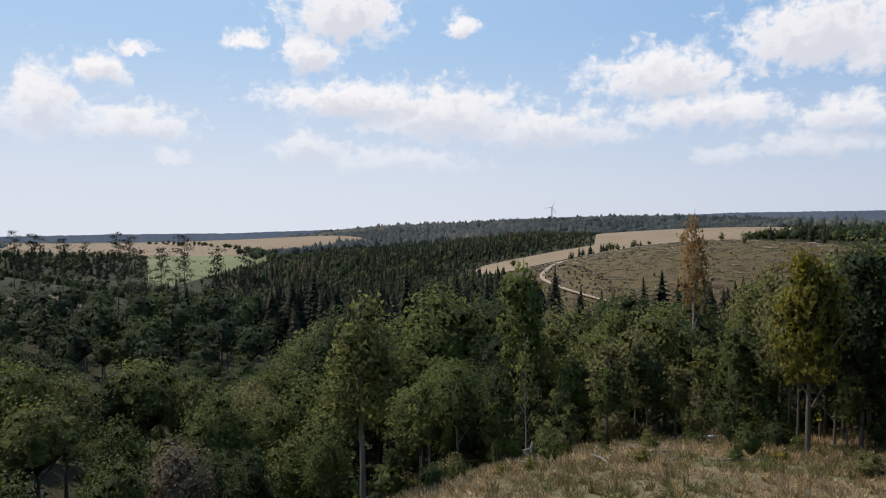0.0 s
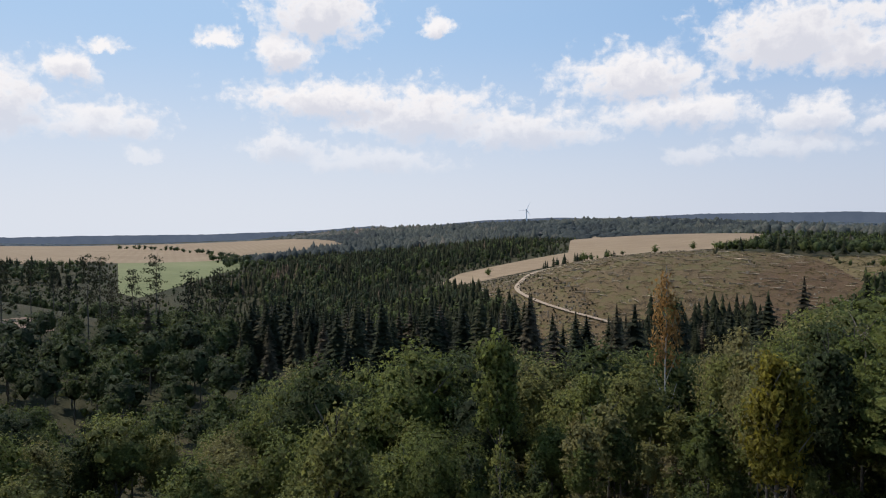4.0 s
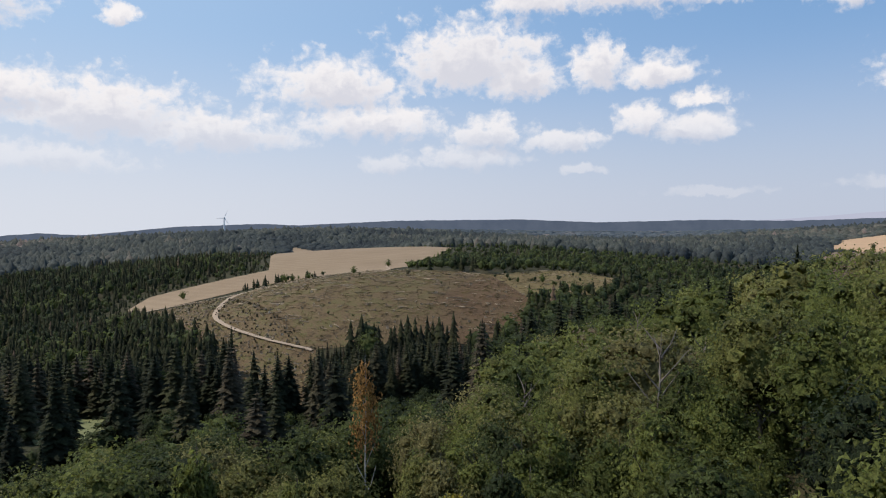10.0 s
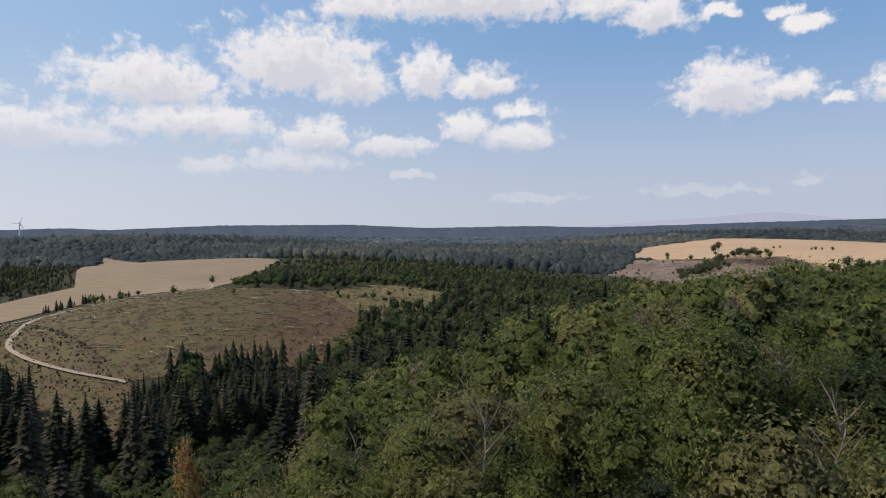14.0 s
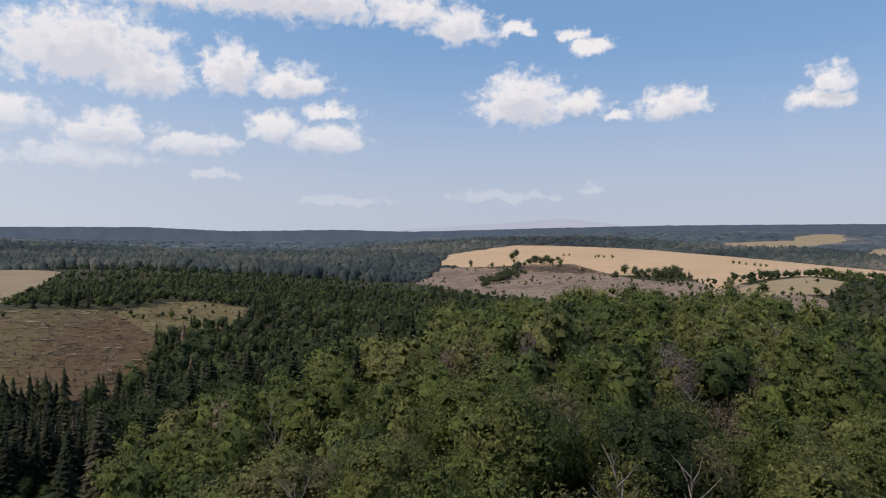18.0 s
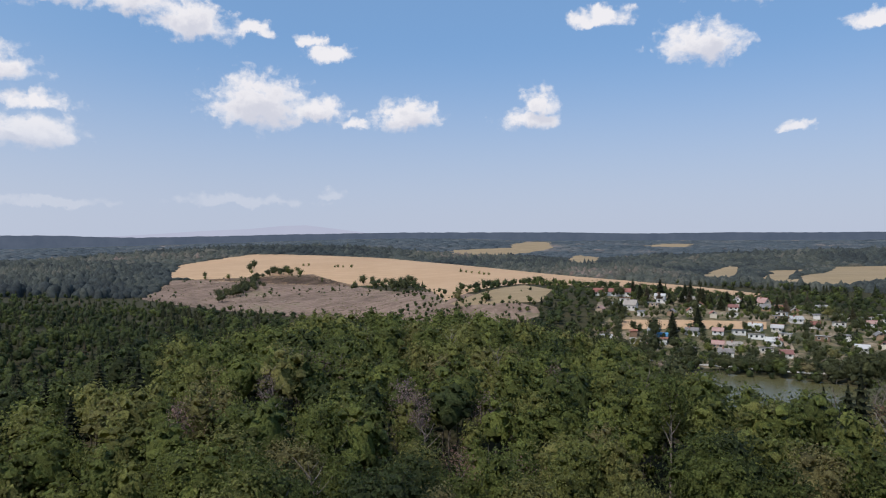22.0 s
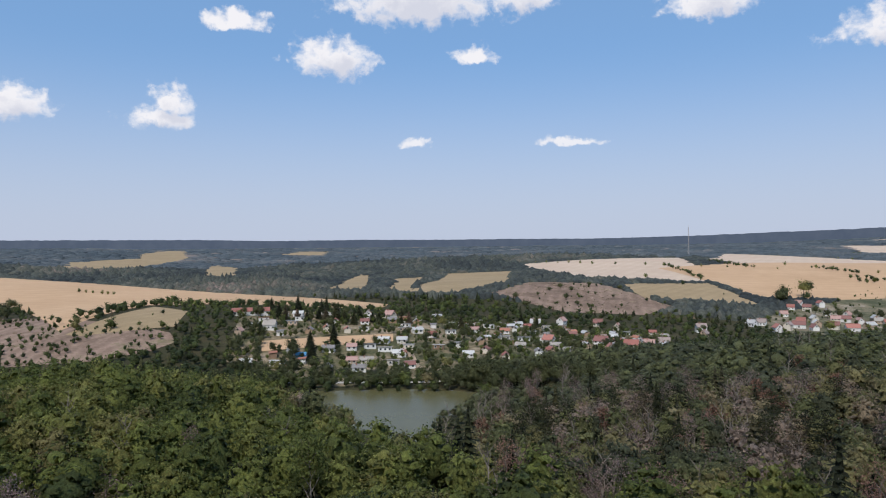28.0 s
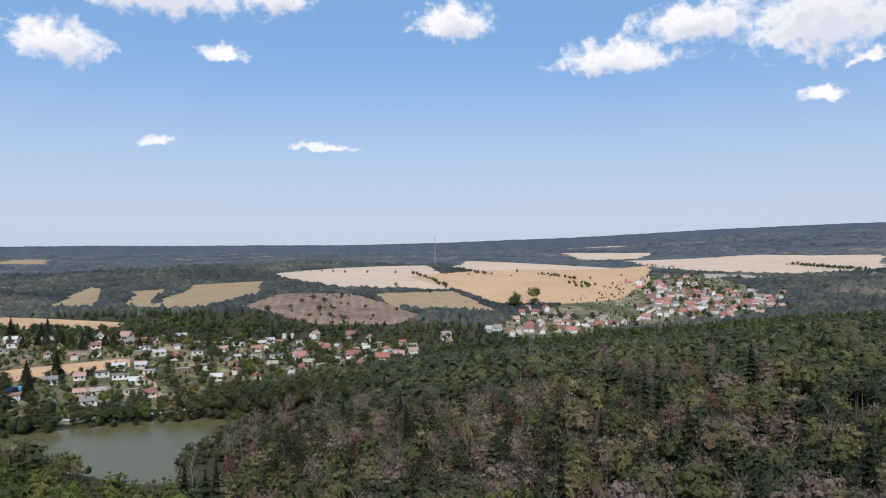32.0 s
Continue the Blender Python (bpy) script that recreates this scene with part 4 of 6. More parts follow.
def single_tree(name, trunk, crown, m_trunk, m_crown, label, category, group=""):
    """A tree one metre high, to be scaled: an empty at its foot with trunk and crown."""
    root = tagged(new(name), label, category, group)
    for part_name, geo, mat in (("trunk", trunk, m_trunk), ("crown", crown, m_crown)):
        if geo is not None:
            me = mesh_of(name + "_" + part_name, *geo, mat)
            if part_name == "crown" and mat not in (M_NEEDLE, M_TWIG) :
                set_normals(me, dome_normals(*geo))
            new(part_name, me).parent = root
    return root


def stand_at(root, x, y, high, wide=None, turn=None, first=False):
    """Plants a copy (or the first one itself) of a tree at a place on the land."""
    z = float(land(np.array([x]), np.array([y]))[0]) - 0.15
    ob = root if first else copy_thing(root, Matrix())
    a = rng.uniform(0, 2 * math.pi) if turn is None else turn
    wide = wide or high
    ob.matrix_basis = Matrix.LocRotScale((x, y, z), Euler((0, 0, a)), (wide, wide, high))
    return ob


# where trees may stand -------------------------------------------------
OPEN = [np.array(p, float) for p in CUT_SLOPE + STUBBLE + GREEN_FIELD + TAN_FIELD + WHEAT + BANK + NEAR_BANK + STRIP + NARROW + PALE + GOLD + SLOPE_PASTURE + UPPER + FAR_TAN + BROWN_HILL + CLEARINGS + FAR_STRIPS + VALLEY_MEADOW + LEFT_CLEARING + GARDENS + VILLAGE + HILLTOP]
OPEN += [LAKE * 1.0]


# bearing, distance and clear radius round trees that stand out, and before them in the camera's sight line
STAND_OUT = ((27.2, 74.0, 5.5), (27.2, 62.0, 4.0), (35.2, 42.0, 4.0), (46.5, 36.0, 4.0), (0.9, 35.5, 4.0), (102.0, 118.0, 5.5), (102.0, 108.0, 5.5), (102.0, 99.0, 4.5))


def wooded(x, y):
    r = np.hypot(x, y)
    ok = (r > 26) & ~((r < 44) & (np.degrees(np.arctan2(x, y)) < 50))
    for a, c, gap in STAND_OUT:
        px, py = polar(a, c)
        ok &= np.hypot(x - px, y - py) > gap
    for line in (TRACK, FIELD_TRACK):
        for (x0, y0), (x1, y1) in zip(line, line[1:]):
            ex, ey = x1 - x0, y1 - y0
            k = np.clip(((x - x0) * ex + (y - y0) * ey) / (ex * ex + ey * ey), 0, 1)
            ok &= np.hypot(x - x0 - k * ex, y - y0 - k * ey) > 14
    for p in OPEN:
        ok &= ~inside(x, y, p)
    return ok


def scatter(r0, r1, gap, b0=-36.0, b1=170.0, loose=0.45):
    """Jittered places in a fan; gap is metres, or a share of the distance where below one."""
    out, r = [], r0
    while r < r1:
        g = gap * r if gap < 1 else gap
        g = max(g, 5.0)
        n = max(1, int(radians(b1 - b0) * r / g))
        a = b0 + (np.arange(n) + rng.uniform(-loose, loose, n)) * (b1 - b0) / n
        out.append(np.stack([a, r + rng.uniform(-loose, loose, n) * g], 1))
        r += g * 0.92
    out = np.concatenate(out)
    x, y = polar(out[:, 0], out[:, 1])
    keep = wooded(x, y)
    return out[keep, 0], out[keep, 1], x[keep], y[keep]


def soft_noise(x, y, scale, seed=0.0):
    return np.array([noise.noise((a * scale, b * scale, seed)) for a, b in zip(x, y)])


def edge_of_open(x, y, share):
    """How far a place is inside the margin of open land or water, kept low to open the camera's view: 0 at the edge, 1
    in the wood.
    """
    out, d = np.ones(x.shape), np.hypot(x, y)
    for p in OPEN[3:-1]:
        near = np.linalg.norm(np.stack([x, y], -1) - p.mean(0), axis=1) < np.linalg.norm(p - p.mean(0), axis=1).max() + share * d + 5
        out[near] = np.minimum(out[near], edge_distance(x[near], y[near], p) / (share * d[near]))
    near = np.hypot(x - 295, y + 105) < 180
    out[near] = np.minimum(out[near], edge_distance(x[near], y[near], LAKE) / 45)
    return np.clip(out, 0, 1)


def conifer_share(b, d):
    """How likely a tree is a spruce, by the parts of the country."""
    s = np.full(b.shape, 0.40)
    s[d < 260] = 0.04
    s[(d < 330) & (b > 112)] = 0.13
    s[(d >= 186) & (d < 330) & (b > -8) & (b < 40)] = 0.95
    s[(d >= 110) & (d < 186) & (b > -6) & (b < 24)] = 0.16
    s[(d >= 150) & (d < 480) & (b >= 38) & (b < 62)] = 0.22
    s[(d >= 190) & (d < 275) & (b >= 36) & (b < 52)] = 0.75
    s[(d >= 330) & (d < 1000) & (b > -8) & (b < 28)] = 0.55
    s[(d >= 260) & (d < 700) & (b >= 70)] = 0.06
    s[(d < 270) & (b >= 62) & (b < 112)] = 0.0
    s[d < 105] = 0.0
    s[(d >= 160) & (d < 480) & (b < -8)] = 0.1
    return s


HI = [broadleaf_crown(22, ICO1, 3300, 0.0122, sl, lo, 0.5) for sl, lo in ((1.05, 0.2), (1.2, 0.28), (0.9, 0.12), (1.1, 0.3), (1.0, 0.16))]
MID = [broadleaf_crown(12, ICO1, 440, 0.0215, sl, lo, 0.6) for sl, lo in ((1.05, 0.2), (1.2, 0.28), (0.9, 0.2), (1.1, 0.25))]
MIX = [broadleaf_crown(10, ICO1, 330, 0.0225, sl, lo, 0.5) for sl, lo in ((0.85, 0.36), (1.05, 0.3), (0.75, 0.24), (0.95, 0.45))]
LOW = [broadleaf_crown(3, ICO1, 44, 0.055, sl, 0.05, 0.5) for sl in (1.2, 1.4, 1.3, 1.0)]
SPR_HI = [spruce_crown(25, 8, wd, lo) for wd, lo in ((0.13, 0.10), (0.115, 0.16), (0.145, 0.06))]
SPR_MID = [spruce_crown(16, 7, wd, 0.1, 0.35) for wd in (0.125, 0.105, 0.14)]
SPR_LOW = [skirts(5, 4, wd) for wd in (0.125, 0.105, 0.14)]


def far_dome(sides, crest):
    """A small crown seen from miles away: a ragged ring, a shoulder and a crest."""
    a = np.arange(sides) * 2 * math.pi / sides
    foot = np.stack([np.cos(a) * 0.5, np.sin(a) * 0.5, np.zeros(sides)], 1) * rng.uniform(0.8, 1.15, (sides, 1))
    shoulder = np.stack([np.cos(a + 0.4) * 0.36, np.sin(a + 0.4) * 0.36, np.full(sides, crest)], 1) * rng.uniform(0.75, 1.2, (sides, 1))
    v = np.concatenate([foot, shoulder, [[0, 0, 1.0]]])
    f = [t for k in range(sides) for t in ((k, (k + 1) % sides, sides + k), ((k + 1) % sides, sides + (k + 1) % sides, sides + k), (sides + k, sides + (k + 1) % sides, 2 * sides))]
    return v, np.array(f)


FAR_ROUND = [far_dome(5, q) for q in (0.62, 0.7, 0.55)]
FAR_POINT = [far_dome(4, 0.35), far_dome(4, 0.4)]


broad = [single_tree("broadleaf_tree", trunk_of(6, low=0.3), c, M_BARK, M_LEAF, "leafy green broadleaf tree on the wooded hill", "tree", "hillside broadleaf trees") for c in HI]
spruce = [single_tree("spruce_tree", tube([(0, 0, -0.02), (0, 0, 0.98)], [0.013, 0.002], 6), c, M_BARK, M_NEEDLE, "dark green spruce standing in the valley", "tree", "valley spruces") for c in SPR_HI]
used = set()
stand_leaf, stand_mixed, stand_needle, stand_trunks = Stand(MID, True), Stand(MIX, True), Stand(SPR_MID), Stand([tube([(0, 0, -0.02), (0, 0, 0.6)], [0.013, 0.008], 4)])


def plant_single(kind, protos, x, y, high, wide):
    i = int(rng.integers(len(protos)))
    stand_at(protos[i], x, y, high, wide, first=(kind, i) not in used)
    used.add((kind, i))


# near and middle woods
b, d, x, y = scatter(26, 265, 7.1)
con = rng.uniform(0, 1, len(b)) < conifer_share(b, d)
b2, d2, x2, y2 = scatter(186, 268, 6.6, -8, 42)
b, d, x, y, con = np.append(b, b2), np.append(d, d2), np.append(x, x2), np.append(y, y2), np.append(con, b2 < 90)
z = land(x, y) - 0.1
high = np.where(con, rng.uniform(13, 23, len(b)), rng.uniform(11.5, 19.5, len(b)))
left = (b < 33) & (d < 130)
high[left & ~con] = rng.uniform(8.5, 14, (left & ~con).sum())
high[(d < 60) & (b < 60)] *= 0.8
rim = edge_of_open(x, y, 0.05)
rim[(b < 62) & (d > 150)] = 1
rim[d < 75] = 1
high *= 0.45 + 0.55 * rim
high[(b < -6) & (d > 200)] *= 0.5
high[(b < 2) & (d > 90) & (d <= 200)] *= 0.82
# left wood capped below a sight line from the camera's starting height
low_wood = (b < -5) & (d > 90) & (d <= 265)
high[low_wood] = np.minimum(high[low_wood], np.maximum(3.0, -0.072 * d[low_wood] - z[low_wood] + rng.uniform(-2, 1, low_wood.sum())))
# treetops across the valley capped, by bearing, along sight lines from the camera
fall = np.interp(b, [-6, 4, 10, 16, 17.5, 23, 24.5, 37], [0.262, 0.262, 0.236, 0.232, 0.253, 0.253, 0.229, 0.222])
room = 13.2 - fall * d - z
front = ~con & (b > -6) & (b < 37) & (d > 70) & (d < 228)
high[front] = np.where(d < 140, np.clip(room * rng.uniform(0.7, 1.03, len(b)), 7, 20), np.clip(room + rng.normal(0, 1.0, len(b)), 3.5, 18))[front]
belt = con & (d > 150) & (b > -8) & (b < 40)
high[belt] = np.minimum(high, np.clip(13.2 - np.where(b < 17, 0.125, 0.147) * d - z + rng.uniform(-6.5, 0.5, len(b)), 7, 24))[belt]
# heights scaled by bearing to fit the camera's view of lake and village
high[(d > 150) & (b > 118) & (b < 142)] *= 0.86
high[(d > 190) & (b > 100) & (b < 105.5)] *= 0.95
high[(d > 170) & (b >= 105.5) & (b < 117)] *= 0.36
thin = np.ones(len(b), bool)
thin[(d > 190) & (b > 17.0) & (b < 22.8) & (rng.uniform(0, 1, len(b)) < 0.95)] = False
thin[con & (d > 186) & (b < 17) & (soft_noise(x, y, 0.028, 2.0) < -0.12)] = False
b, d, x, y, con, z, high, rim = (q[thin] for q in (b, d, x, y, con, z, high, rim))
left = left[thin]
wide = np.where(con, high * rng.uniform(1.3, 2.0, len(b)), high * rng.uniform(0.85, 1.15, len(b)))
gone = (b > 112) & (d > 120) & (rng.uniform(0, 1, len(b)) < 0.2)
wide[b > 112] *= 1.08
mixed_part = ~con & (b > 108 + 16 * soft_noise(x, y, 0.02)) & (d > 118 + 50 * soft_noise(x, y, 0.013, 4.0))
tone = np.clip(0.40 + 0.42 * soft_noise(x, y, 0.035) + rng.normal(0, 0.21, len(b)) * np.where(b > 112, 1.5, 1), 0, np.where(rng.uniform(0, 1, len(b)) < 0.05, 1.0, 0.88))
tone[(b > 36) & (b < 62) & (d > 165)] *= 0.15
# hill trees made lighter: their sunlit look is put into the tone
tone[(b > 52) & (d < 260) & (d > 40)] += 0.08
tone[(b > 42) & (b < 66) & (d > 55) & (d <= 165)] += 0.14
tone[(b < 36) & (d > 130)] *= 0.4
tone[b < 18] *= 0.5
near_broad = np.argsort(np.where(con | mixed_part | (b < -30) | (b > 168), 1e9, d))[:300]
near_spruce = np.argsort(np.where(~con | (b < -10) | (b > 60), 1e9, d))[:160]
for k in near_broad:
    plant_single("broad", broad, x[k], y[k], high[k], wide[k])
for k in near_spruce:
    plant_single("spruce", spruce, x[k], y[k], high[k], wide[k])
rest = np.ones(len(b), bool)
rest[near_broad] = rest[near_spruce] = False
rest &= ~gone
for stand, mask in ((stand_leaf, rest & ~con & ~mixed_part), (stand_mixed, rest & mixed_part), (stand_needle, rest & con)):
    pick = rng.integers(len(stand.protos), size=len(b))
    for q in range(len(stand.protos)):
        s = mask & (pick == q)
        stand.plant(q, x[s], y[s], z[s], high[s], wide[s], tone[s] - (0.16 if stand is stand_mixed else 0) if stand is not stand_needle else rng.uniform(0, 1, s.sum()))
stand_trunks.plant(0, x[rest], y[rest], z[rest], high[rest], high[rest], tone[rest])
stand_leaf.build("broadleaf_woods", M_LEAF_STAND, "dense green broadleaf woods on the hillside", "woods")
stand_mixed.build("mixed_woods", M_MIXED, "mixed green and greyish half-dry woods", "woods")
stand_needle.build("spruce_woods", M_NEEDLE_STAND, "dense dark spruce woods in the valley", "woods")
stand_trunks.build("woodland_trunks", M_BARK, "grey trunks of the woods", "woods")

# undergrowth that fills the gaps between the near trees
under = Stand([broadleaf_crown(4, ICO1, 70, 0.06, sl, 0.0, 0.6) for sl in (1.5, 1.8, 1.3)], True)
b, d, x, y = scatter(30, 150, 6.0)
keep = rng.uniform(0, 1, len(b)) < np.where(d < 110, 0.85, 0.5)
b, d, x, y = b[keep], d[keep], x[keep], y[keep]
high = rng.uniform(3, 6.5, len(b)) * np.where(d > 130, 0.9, 1.0)
tone, pick = rng.uniform(0, 0.6, len(b)), rng.integers(3, size=len(b))
for q in range(3):
    s = pick == q
    under.plant(q, x[s], y[s], land(x[s], y[s]) - 0.2, high[s], high[s] * 1.15, tone[s])
under.build("undergrowth", M_LEAF_STAND, "leafy undergrowth between the hillside trees", "bushes")

# woods across the valley
b, d, x, y = scatter(268, 760, 0.0175)
con = rng.uniform(0, 1, len(b)) < conifer_share(b, d)
b2, d2, x2, y2 = scatter(268, 720, 0.0125, -10, 28)
b, d, x, y, con = np.append(b, b2), np.append(d, d2), np.append(x, x2), np.append(y, y2), np.append(con, rng.uniform(0, 1, len(b2)) < 0.8)
z = land(x, y) - 0.3
high = np.where(con, rng.uniform(7.5, 12, len(b)), rng.uniform(6.5, 11, len(b))) * np.where(d < 340, 1.25, 1)
young = (d > 430) & (b > 30) & (b < 62)
high[young] = rng.uniform(4, 8, young.sum())
tone = np.clip(0.3 + 0.5 * soft_noise(x, y, 0.015) + rng.normal(0, 0.15, len(b)), 0, 1)
tone *= 0.4
rim = edge_of_open(x, y, 0.09)
high *= np.where((b > 60) & (d > 300), 0.62 + 0.38 * rim, 0.35 + 0.65 * rim)
high[(b < -5) & (d < 480)] *= 0.45
leafy, needly, muted = Stand(LOW, True), Stand(SPR_LOW), Stand(LOW, True)
dry = 0.45 + 0.55 * soft_noise(x, y, 0.012, 6.0)
far_mixed = ~con & (b > 112) & (d < 560)
for stand, mask in ((leafy, ~con & ~far_mixed), (muted, far_mixed), (needly, con)):
    pick = rng.integers(len(stand.protos), size=len(b))
    for q in range(len(stand.protos)):
        s = mask & (pick == q)
        stand.plant(q, x[s], y[s], z[s], high[s], np.where(young[s], high[s] * 1.3, high[s] * np.where(b[s] > 60, 1.55, 1.2)) * (1.65 if stand is needly else 1.0), tone[s] if stand is not needly else np.clip(dry[s] + rng.normal(0, 0.2, s.sum()), 0, 1))
leafy.build("valley_broadleaf_woods", M_LEAF_STAND, "green broadleaf woods across the valley", "woods")
muted.build("valley_mixed_woods", M_MIXED, "mixed greyish green woods on the hill flank", "woods")
needly.build("valley_spruce_woods", M_NEEDLE_STAND, "dark spruce woods across the valley", "woods")

# young planted trees on the plateau behind the felled slope
saplings = Stand([broadleaf_crown(4, ICO1, 34, 0.09, sl, 0.0, 0.5) for sl in (1.6, 1.9)] + [skirts(3, 4, 0.26, 0.0)], True)
b, d, x, y = scatter(425, 640, 0.0115, 30, 62)
keep = soft_noise(x, y, 0.02, 3.0) > -0.28
b, d, x, y = b[keep], d[keep], x[keep], y[keep]
high, pick = rng.uniform(2.8, 5.5, len(b)), rng.choice(3, len(b), p=(0.4, 0.3, 0.3))
tone = np.clip(0.12 + 0.35 * soft_noise(x, y, 0.02) + rng.normal(0, 0.1, len(b)), 0, 1)
for q in range(3):
    s = pick == q
    saplings.plant(q, x[s], y[s], land(x[s], y[s]) - 0.2, high[s], high[s] * 1.1, tone[s])
saplings.build("young_plantation", M_LEAF_STAND, "dense young trees planted behind the felled slope", "woods")

# far woods
def far_woods(name, r0, r1, gap, mat, label):
    b, d, x, y = scatter(r0, r1, gap, loose=1.0)
    con = (rng.uniform(0, 1, len(b)) < 0.25 + 0.5 * soft_noise(x, y, 0.006, 3.0)) & (d < 1750)
    z = land(x, y) - 1.0
    high = rng.uniform(10, 14, len(b)) * np.where(d > 1750, 0.75, 0.95) * (0.4 + 0.6 * edge_of_open(x, y, 0.07))
    wide = np.maximum(high * 0.9, d * gap * 2.0)
    tone = np.clip(0.42 + 0.6 * soft_noise(x, y, 0.004) + 0.4 * soft_noise(x, y, 0.013, 9.0) + rng.normal(0, 0.12, len(b)), 0, 1)
    far = Stand(FAR_ROUND + FAR_POINT)
    pick = np.where(con, 3 + rng.integers(2, size=len(b)), rng.integers(3, size=len(b)))
    for q in range(5):
        s = pick == q
        far.plant(q, x[s], y[s], z[s], high[s] * (1.3 if q > 2 else 1.0) * rng.uniform(0.75, 1.25, s.sum()), wide[s] * rng.uniform(0.7, 1.15, s.sum()), tone[s])
    far.build(name, mat, label, "woods")


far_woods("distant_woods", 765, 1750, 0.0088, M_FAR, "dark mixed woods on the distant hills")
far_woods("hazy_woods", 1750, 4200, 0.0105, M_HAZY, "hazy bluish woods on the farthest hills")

# ---------------------------------------------------------------- settlements
CABIN_ROWS_UPPER = [(512, -76), (496, -67), (471, -100), (476, -113), (470, -126), (474, -139), (471, -168), (511, -182), (464, -175), (449, -180), (460, -199), (512, -264), (465, -245), (496, -266)]
CABIN_ROWS_LOWER = [(423, -68), (406, -68), (424, -80), (425, -102), (426, -117), (427, -129), (418, -136), (404, -140), (394, -117), (397, -109), (415, -171), (418, -186), (423, -205), (405, -143), (376, -137), (387, -131)]
CABIN_ROWS_RIGHT = [(447, -230), (432, -243), (401, -223), (375, -221), (467, -306), (415, -279), (379, -244), (387, -179), (396, -246), (396, -195), (421, -225), (467, -269), (484, -292)]
RED_HOUSES = [(530, -177), (533, -338), (420, -256), (361, -264), (401, -286), (516, -385), (534, -377), (379, -294), (416, -339), (433, -367), (496, -462), (476, -447)]
GREY_HOUSES = [(526, -158), (524, -306), (485, -76)]
VILLAGE_NEAR = [(610, -718), (580, -696), (552, -628), (523, -638), (510, -604), (554, -696), (542, -713), (481, -553), (471, -575), (500, -704), (492, -729), (508, -651), (502, -678), (598, -740), (589, -681), (508, -536), (510, -551)]
VILLAGE_LOW = [(475, -533), (487, -574), (489, -600), (471, -601), (454, -604), (465, -643), (477, -688), (477, -717), (484, -751), (491, -781), (514, -672), (513, -717), (516, -757), (493, -818), (495, -851)]
VILLAGE_FAR = [(635, -1159), (608, -1063), (571, -981), (554, -1036), (505, -979), (519, -938), (484, -898), (484, -921), (507, -1009), (459, -955), (525, -1063), (484, -1026), (454, -987), (451, -1017), (434, -1026), (411, -1009)]
VILLAGE_TOP = [(720, -1270), (702, -1315), (470, -919), (493, -884), (574, -1104), (495, -1087), (487, -858), (577, -967), (482, -951), (449, -917), (527, -1004), (540, -993), (422, -970), (434, -926)]
HALLS = [(670, -1371), (619, -1372), (580, -1358)]
LONG = [(542, -71)]
TARP = [(419, -84)]
FIELD_TREES = [(169, 341), (142, 371), (151, 360), (227, 407), (102, 434), (188, 316), (254, 285), (260, 263)]
WHEAT_BUSHES = [(806, 373), (849, 332), (735, 173), (744, 166), (742, 157), (727, 142), (699, 120), (694, 111), (661, 98), (526, 45), (517, 23), (836, 280), (820, 260), (806, 344), (623, -17)]
FIELD_ROW = [(932, 291), (931, 283), (905, 240), (905, 236), (905, 229), (899, 216), (866, 70), (860, 63), (855, 56), (842, 46), (837, 40), (831, 34)]
FAR_ROW = [(1262, -738), (1241, -751), (1219, -764), (1198, -777), (1165, -782), (1132, -787), (1093, -812), (1035, -835), (1000, -847), (947, -884), (913, -909), (898, -954), (857, -962), (846, -1038), (812, -1063), (756, -1065)]
FAR_BUSHES = [(1032, -1011), (915, -1045), (1209, -1559), (1153, -1535), (773, -1192), (691, -710), (745, -663), (829, -669), (690, -964), (692, -951), (704, -952)]
HEDGE_TREES = [(666, 293), (680, 293), (698, 296), (710, 296), (723, 296), (739, 297), (752, 297), (773, 300), (790, 301), (808, 302), (827, 303), (848, 304), (680, 285), (698, 284), (719, 286), (731, 284), (756, 286), (643, 280), (848, 299), (836, 286), (847, 279)]
HEDGE_BUSHES = [(734, 170), (731, 162), (723, 151), (714, 143), (724, 139), (707, 127), (687, 115), (699, 112), (651, 99), (607, 87), (571, 77), (553, 71), (564, 101), (541, 88), (575, 147), (547, 137), (556, 144), (528, 78), (524, 69), (726, 351), (740, 347)]
SHORE = [(358, -57), (350, -66), (342, -76), (342, -87), (340, -98), (336, -109), (333, -120), (326, -129), (317, -138), (306, -145), (298, -150)]


def box(bm, x0, x1, y0, y1, z0, z1):
    vs = [bm.verts.new(p) for p in ((x0, y0, z0), (x1, y0, z0), (x1, y1, z0), (x0, y1, z0), (x0, y0, z1), (x1, y0, z1), (x1, y1, z1), (x0, y1, z1))]
    for f in ((0, 3, 2, 1), (4, 5, 6, 7), (0, 1, 5, 4), (1, 2, 6, 5), (2, 3, 7, 6), (3, 0, 4, 7)):
        bm.faces.new([vs[k] for k in f])


def part(name, bm, mat, parent, label=""):
    me = bpy.data.meshes.new(name)
    bm.to_mesh(me)
    bm.free()
    me.materials.append(mat)
    ob = new(name, me)
    ob.parent = parent
    if label:
        ob["label"] = label
    return ob


